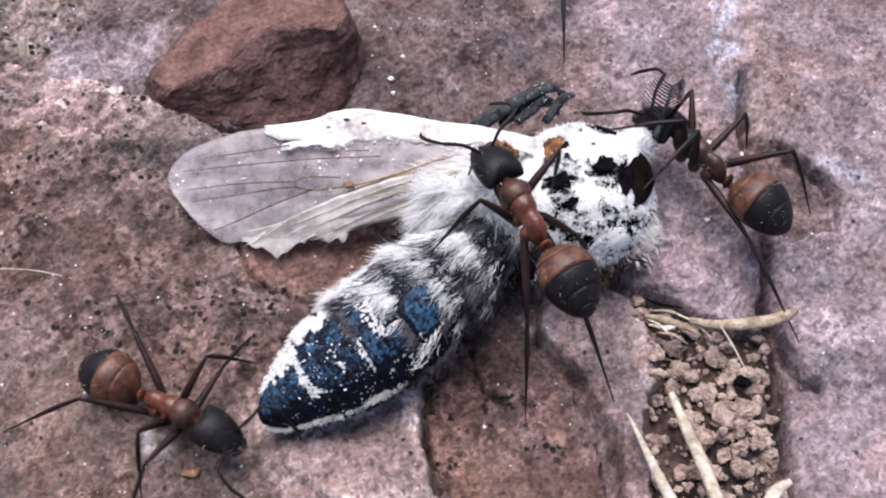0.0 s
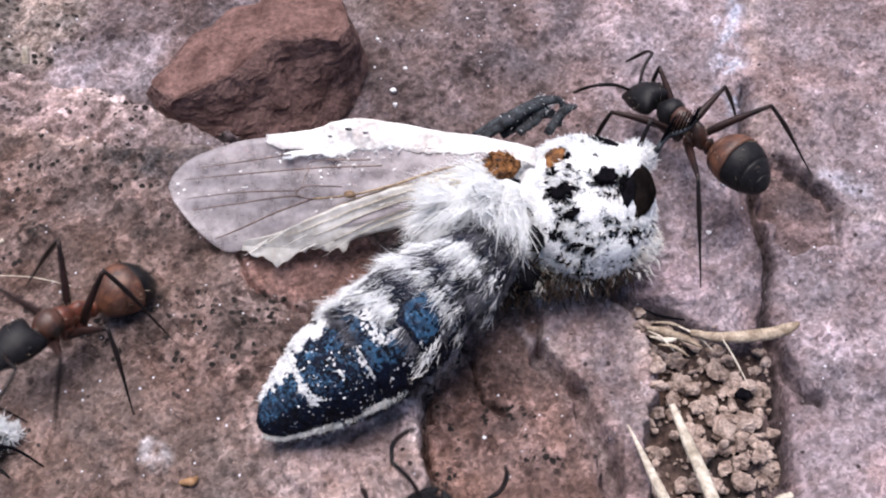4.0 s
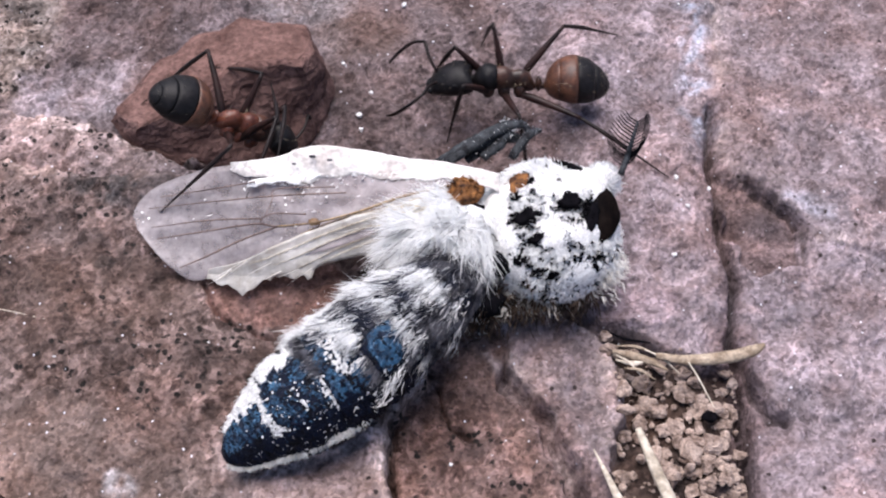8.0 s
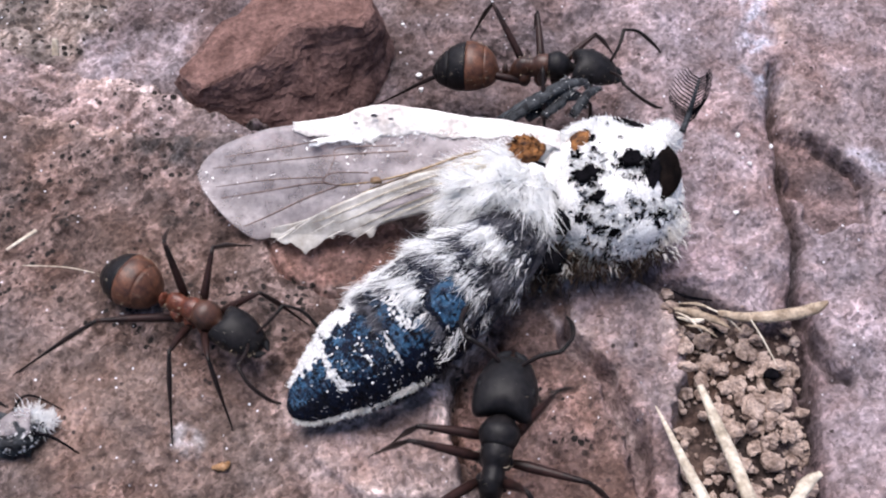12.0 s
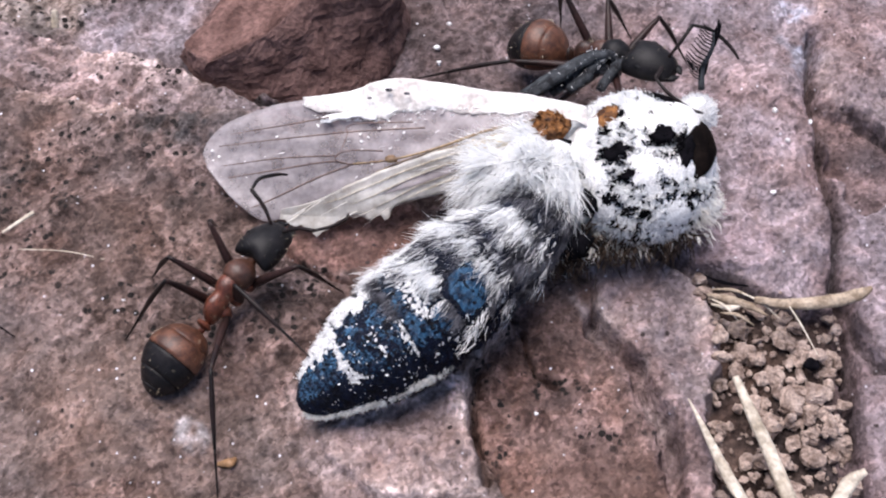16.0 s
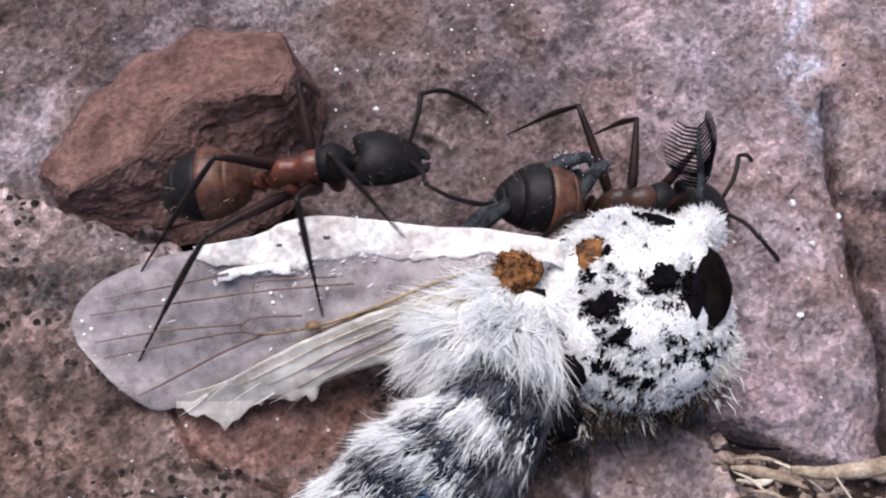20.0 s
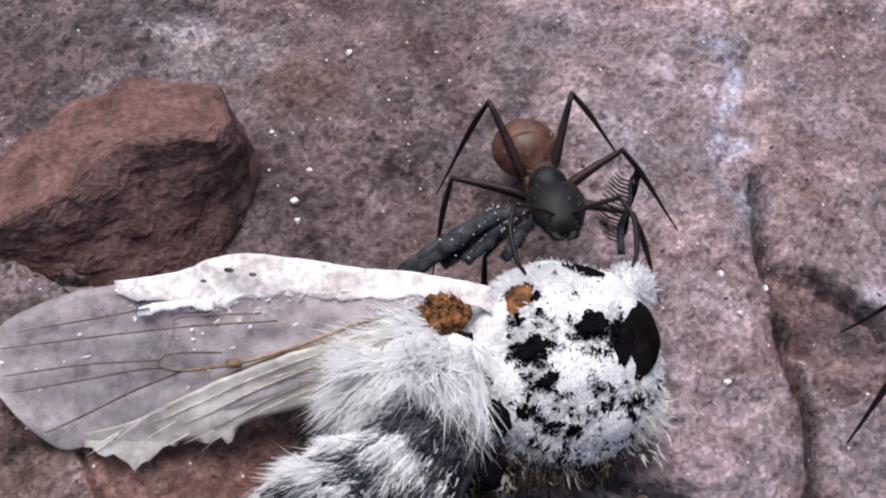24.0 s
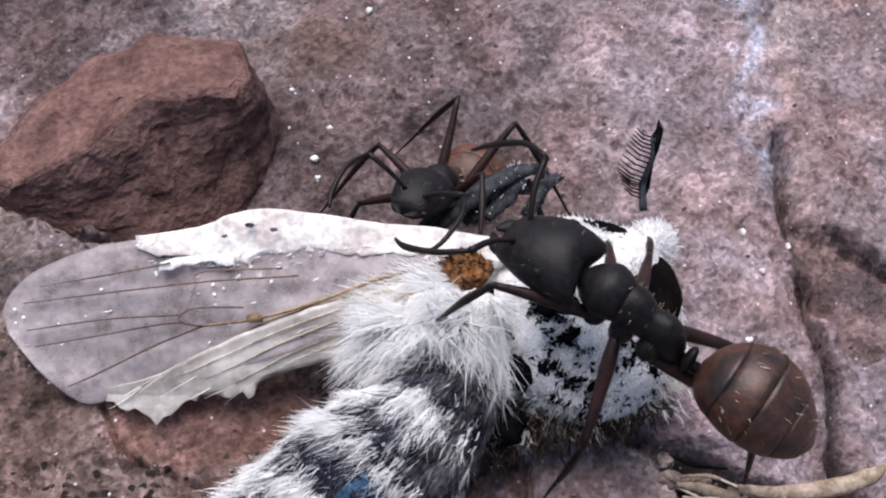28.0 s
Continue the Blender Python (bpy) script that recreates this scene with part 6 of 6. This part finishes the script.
# seconds, lean and twist of the moth's antenna in degrees and how far its root is pulled along x and y, pushed about by ants
FEATHER = [(0.0, 0, 0, 0, 0), (1.5, 5, 0, 0, 0), (2.0, 20, 0, 0, 0), (2.6, 48, 20, 0, 0), (4.5, 60, 25, 0, 0), (6.2, 55, 25, 0, 0), (6.8, 0, 0, 0, 0), (12.3, 0, 0, 0, 0), (12.8, -25, 20, 0, 0), (13.5, -25, 20, -0.2, 0.3), (15.5, 5, 50, -0.8, 1.2), (16.2, -12, 50, -0.8, 1.3), (17.5, -8, 50, -0.8, 1.3), (18.2, 8, 45, -0.8, 1.3), (19.0, -8, 50, -0.9, 1.3), (19.7, -22, 20, -1.0, 1.3), (20.3, -28, 15, -1.0, 1.3), (20.8, -55, 0, -1.0, 1.3), (22.3, -60, 0, -1.1, 1.3), (23.4, -14, 45, -1.4, 1.5), (28.0, -14, 45, -1.4, 1.5)]


# seconds, leg, place of a foot in millimetres
FEET = {
    "g": [(0, 3, 10.89, 16.21, -1.00), (1, 3, 10.64, 16.32, -1.00), (2, 3, 9.11, 18.49, -1.00)],
    "a": [(0, 0, 3.05, 2.67, 6.95), (0, 1, 8.28, 1.83, 7.01), (0, 3, 13.39, -0.4, -0.49), (0, 5, 12.67, -11.12, 0.8), (0, 4, 6.69, -11.59, 0.13), (1, 3, 12.18, 2.14, 7.35), (1, 5, 10.68, -6.44, 0.44), (1, 2, 1.28, -3.47, 8.25), (1, 4, 5.91, 0.47, 5.98), (2, 2, 0.62, -4.32, 8.4), (2, 4, 3.24, -5.52, 6.92), (2, 5, 11.62, 1.19, 7.24), (2, 1, 4.44, 15.49, -1.33), (2, 0, -1.53, 7.06, 6.49), (5, 5, -16.93, -6.7, 1.73), (5, 4, -23.4, 6.43, 0.85), (6, 3, -7.47, 1.89, 3.27), (6, 5, -16.0, -2.43, 1.33), (6, 4, -17.35, 12.27, 0.56), (7, 4, -17.47, 12.35, 0.62), (7, 5, -15.98, -2.66, 1.41), (7, 3, -10.1, 7.57, 4.89), (8, 5, -24.16, 11.23, 0.51), (9, 5, -21.18, 8.65, 1.33), (9, 3, -15.82, 9.09, 1.76), (9, 1, -13.97, 6.32, 3.42), (9, 0, -4.66, 5.4, 5.09), (10, 5, -21.42, 8.58, 1.31), (10, 3, -13.38, 5.29, 3.07), (10, 0, -5.57, 4.55, 4.54), (10, 4, -8.69, 13.72, 0.87), (11, 5, -29.47, 9.69, 1.01), (11, 3, -19.13, 3.65, 1.24), (11, 2, -12.25, 12.26, -0.68), (12, 5, -26.72, -8.15, 0.74), (12, 3, -16.1, -13.16, 1.57), (13, 4, -20.17, -1.31, 1.42), (13, 2, -10.26, -7.15, 1.58), (13, 3, -16.29, -16.45, 0.99), (16, 4, -19.86, -6.76, 1.33), (16, 5, -13.49, -16.4, 1.11), (16, 3, -8.39, -9.88, 5.38), (17, 5, -17.28, -12.86, 1.35), (17, 3, -16.11, -5.38, 1.29)],
    "b": [(0, 4, 25.61, -7.13, -0.44), (1, 4, 19.24, -3.19, 0.16), (1, 5, 27.69, 9.14, 0.69), (2, 5, 28.7, -1.85, -0.1), (2, 2, 16.73, -1.72, 0.58), (5, 4, 26.13, -0.74, -0.19), (5, 2, 17.6, -1.13, 1.01), (6, 4, 27.35, 1.13, -0.22), (7, 5, 24.14, 20.43, 0.83), (7, 4, 28.12, -0.23, 0.12), (7, 2, 12.15, 14.12, -0.39), (8, 5, 17.54, 23.92, 0.75), (8, 4, 20.99, 9.45, 0.97), (8, 0, 4.51, 15.08, -1.26), (9, 5, -6.28, 16.63, 3.42), (9, 3, -2.59, 8.18, 6.61), (9, 4, 12.49, 18.06, -0.49), (9, 2, 9.24, 17.31, -1.29), (10, 5, -6.25, 16.71, 3.5), (10, 3, -6.44, 7.72, 5.68), (10, 4, 3.79, 13.74, -1.1), (11, 5, -0.66, 14.27, -1.29), (11, 3, 7.24, 16.82, -1.36), (11, 4, -6.39, 16.73, 3.59), (12, 5, -4.97, 14.64, -1.12), (13, 5, -3.43, 8.35, 6.57), (16, 5, -4.4, 14.6, -1.13), (17, 5, -5.69, 14.33, -0.12), (18, 5, -4.48, 15.39, -1.35), (22, 1, 18.18, -1.15, 0.85), (25, 5, -0.61, 16.01, -0.92), (25, 3, 3.18, 13.42, -0.93), (25, 4, 18.1, 18.1, 0.24), (25, 2, 15.19, 16.01, 0.21), (26, 5, -0.65, 16.05, -0.84), (26, 3, 2.99, 13.28, -1.05), (26, 4, 18.37, 17.87, 0.16), (26, 2, 14.36, 12.47, 0.54), (27, 5, -0.48, 15.98, -0.91), (27, 4, 18.55, 17.98, 0.12), (27, 2, 14.03, 13.19, 0.45)],
    "c": [(25, 5, 25.43, -1.45, -0.14), (26, 3, 18.47, -0.37, 0.62), (27, 1, 11.51, 12.97, -0.83), (27, 5, 22.71, 0.21, -0.7), (28, 0, 3.04, 1.74, 6.48), (28, 1, 12.8, 12.5, -0.33), (28, 3, 15.87, 12.49, 0.48), (28, 5, 23.4, 1.0, -1.72), (28, 4, 18.05, -3.62, -1.23), (28, 2, 8.49, -3.67, 0.19)],
    "d": [(5, 0, -5.77, -12.61, 1.94), (5, 1, 8.65, -14.32, -0.07), (10, 1, 9.82, -10.95, 0.75), (11, 3, 8.92, -10.86, 0.38), (11, 2, -5.56, -15.79, 1.89), (12, 0, -3.17, -13.44, 2.21), (12, 1, 8.52, -12.5, 0.09), (13, 3, 12.82, -8.81, 0.38)],
    "e": [(0, 0, -9.14, -3.55, 1.05), (0, 2, -9.76, -7.22, 1.35), (0, 4, -19.07, -2.17, 1.04), (0, 5, -24.48, -11.81, 1.23), (0, 3, -15.86, -15.9, 1.16)],
    "f": [(17, 0, -26.44, 12.48, 0.5), (17, 1, -23.93, 5.8, 0.94), (18, 5, -25.21, 9.01, 1.18), (18, 3, -6.54, 14.07, -0.28), (18, 1, -3.23, 17.39, -1.07), (19, 5, -25.29, 8.97, 1.14), (19, 3, -5.61, 8.3, 6.16), (20, 4, -12.63, 7.56, 4.23), (20, 5, -13.07, 3.68, 2.3), (20, 0, 5.76, 10.65, -0.86), (20, 1, -1.21, 6.39, 6.23)],
}


def standing_on():
    """What the ants walk on, as one tree to drop feet onto."""
    verts, faces = [], []
    for ob in bpy.data.objects:
        kind = ob.name.split(".")[0]
        if ob.type == "MESH" and kind in ("ground", "thorax", "hind_thorax", "abdomen_segment", "forewing", "hindwing", "layered_side", "top_face"):
            co = np.empty(len(ob.data.vertices) * 3)
            ob.data.vertices.foreach_get("co", co)
            co = co.reshape(-1, 3) / MM
            keep = np.abs(co[:, :2]).max(1) < 60 if kind == "ground" else np.ones(len(co), bool)
            n = len(verts)
            verts.extend(co.tolist())
            faces.extend(tuple(i + n for i in p.vertices) for p in ob.data.polygons if keep[p.vertices[0]])
    return BVHTree.FromPolygons(verts, faces)


def aimed(x, up):
    """A turn whose x axis lies along x, with z leaning towards up."""
    x = x.normalized()
    y = up.cross(x)
    y = y.normalized() if y.length > 1e-6 else x.orthogonal().normalized()
    return Matrix((x, y, x.cross(y))).transposed().to_4x4()


def bent_leg(hip, foot, a, b):
    """Thigh and shin of a leg with its knee up, in the ant's space: the turns of both."""
    hip, foot = Vector(hip), Vector(foot)
    d = foot - hip
    r = min(max(d.length, abs(a - b) * 1.15, 1.6), (a + b) * 0.985)
    d = d.normalized()
    along = (a * a - b * b + r * r) / (2 * r)
    rise = math.sqrt(max(a * a - along * along, 0.0))
    up = Vector((0, 0, 1)) - d * d.z
    up = up.normalized() if up.length > 1e-4 else Vector((1, 0, 0))
    knee = d * along + up * rise
    thigh = aimed(knee, up)
    shin = aimed(d * r - knee, up)
    return Matrix.Translation(hip * MM) @ thigh, Matrix.Translation((a * MM, 0, 0)) @ (thigh.inverted() @ shin)


def gliding(rows):
    """The ant's poses in millimetres, tenth by tenth, smooth between its rows and without overshoot."""
    r = np.array(rows, float)
    gap = np.diff(r[:, 0])[:, None]
    slope = np.diff(r[:, 1:], axis=0) / gap
    tan = np.zeros_like(r[:, 1:])
    both = slope[:-1] * slope[1:] > 0
    tan[1:-1] = np.where(both, 2 * slope[:-1] * slope[1:] / (slope[:-1] + slope[1:] + 1e-12 * (slope[:-1] + slope[1:] == 0)), 0.0)
    out = []
    for k in range(284):
        t = min(k / 10, 28.0)
        i = min(max(int(np.searchsorted(r[:, 0], t + 1e-9)) - 1, 0), len(r) - 2)
        g = gap[i, 0]
        f = (t - r[i, 0]) / g
        v = (1 + 2 * f) * (1 - f) ** 2 * r[i, 1:] + f * (1 - f) ** 2 * g * tan[i] + f * f * (3 - 2 * f) * r[i + 1, 1:] + f * f * (f - 1) * g * tan[i + 1]
        out.append(pose(v[0], v[1], v[2], 0, v[3], v[4]))
    return out


def stride(poses, hip, rest, a, b, pins, late, tree):
    """A foot stays where it stands until the body has moved on, then steps: its places, tenth by tenth."""
    foot, out, free, aim, start, t0 = None, [], 0.0, None, None, 0.0
    for k in range(281):
        t = k / 10
        body, soon = poses[k], poses[k + 2]
        pin = next((p for p in pins if abs(p[0] - t) < 0.26), None)
        want = soon @ Vector((rest[0], rest[1], 0.0))
        hit = tree.ray_cast(Vector((want.x, want.y, 40)), Vector((0, 0, -1)))[0]
        want = Vector((want.x, want.y, hit.z if hit and abs(hit.z - body.translation.z) < 5 else body.translation.z + 0.1))
        if pin:
            want = Vector(pin[1:])
        if foot is None:
            foot = want
        reach = (foot - body @ Vector(hip)).length
        if aim is None and t >= free and ((pin and (want - foot).length > 0.2) or (not pin and ((want - foot).length > 2.2 + late or reach > (a + b) * 0.97))):
            aim, start, t0 = want, foot, t
        if aim is not None:
            f = min(1.0, (t - t0 + 0.1) / 0.2)
            foot = start.lerp(aim, f) + Vector((0, 0, 0.9 * math.sin(math.pi * f)))
            if f >= 1.0:
                foot, aim, free = aim, None, t + 0.1 + 0.05 * late
        out.append((t, body.inverted() @ foot))
    return out


def motions():
    tree = standing_on()
    for key, (ob, legs) in ANTS.items():
        poses = gliding(WAYS[key])
        still = [0 < k < 280 and poses[k - 1] == poses[k] == poses[k + 1] for k in range(281)]
        walk(ob, [(k / 10, Matrix.Translation(poses[k].translation * MM) @ poses[k].to_quaternion().to_matrix().to_4x4()) for k in range(281) if not still[k]])
        for n, (leg, lower, foot, hip, rest, a, b) in enumerate(legs):
            pins = [(t, x, y, z) for t, k, x, y, z in FEET.get(key, ()) if k == n]
            upper_rows, lower_rows = [], []
            places = stride(poses, hip, rest, a, b, pins, (0.0, 0.9, 0.9, 0.0, 0.0, 0.9)[n], tree)
            for i, (t, p) in enumerate(places):
                if 0 < i < 280 and (p - places[i - 1][1]).length < 1e-4 and (places[i + 1][1] - p).length < 1e-4:
                    continue
                thigh, shin = bent_leg(hip, p, a, b)
                upper_rows.append((t, thigh)), lower_rows.append((t, shin))
            walk(leg, upper_rows)
            walk(lower, lower_rows)
            walk(foot, lower_rows)
    stem = Vector(ant_shaft[-1]).normalized()
    walk(feather, [(t, pose(*((ROOT + (dx, dy, 0)) * MM), 0, lean, 0) @ Matrix.Rotation(radians(twist), 4, stem)) for t, lean, twist, dx, dy in FEATHER])
    walk(scrap, [(t, Matrix.Translation(Vector(p) * MM)) for t, p in SCRAP])


motions()
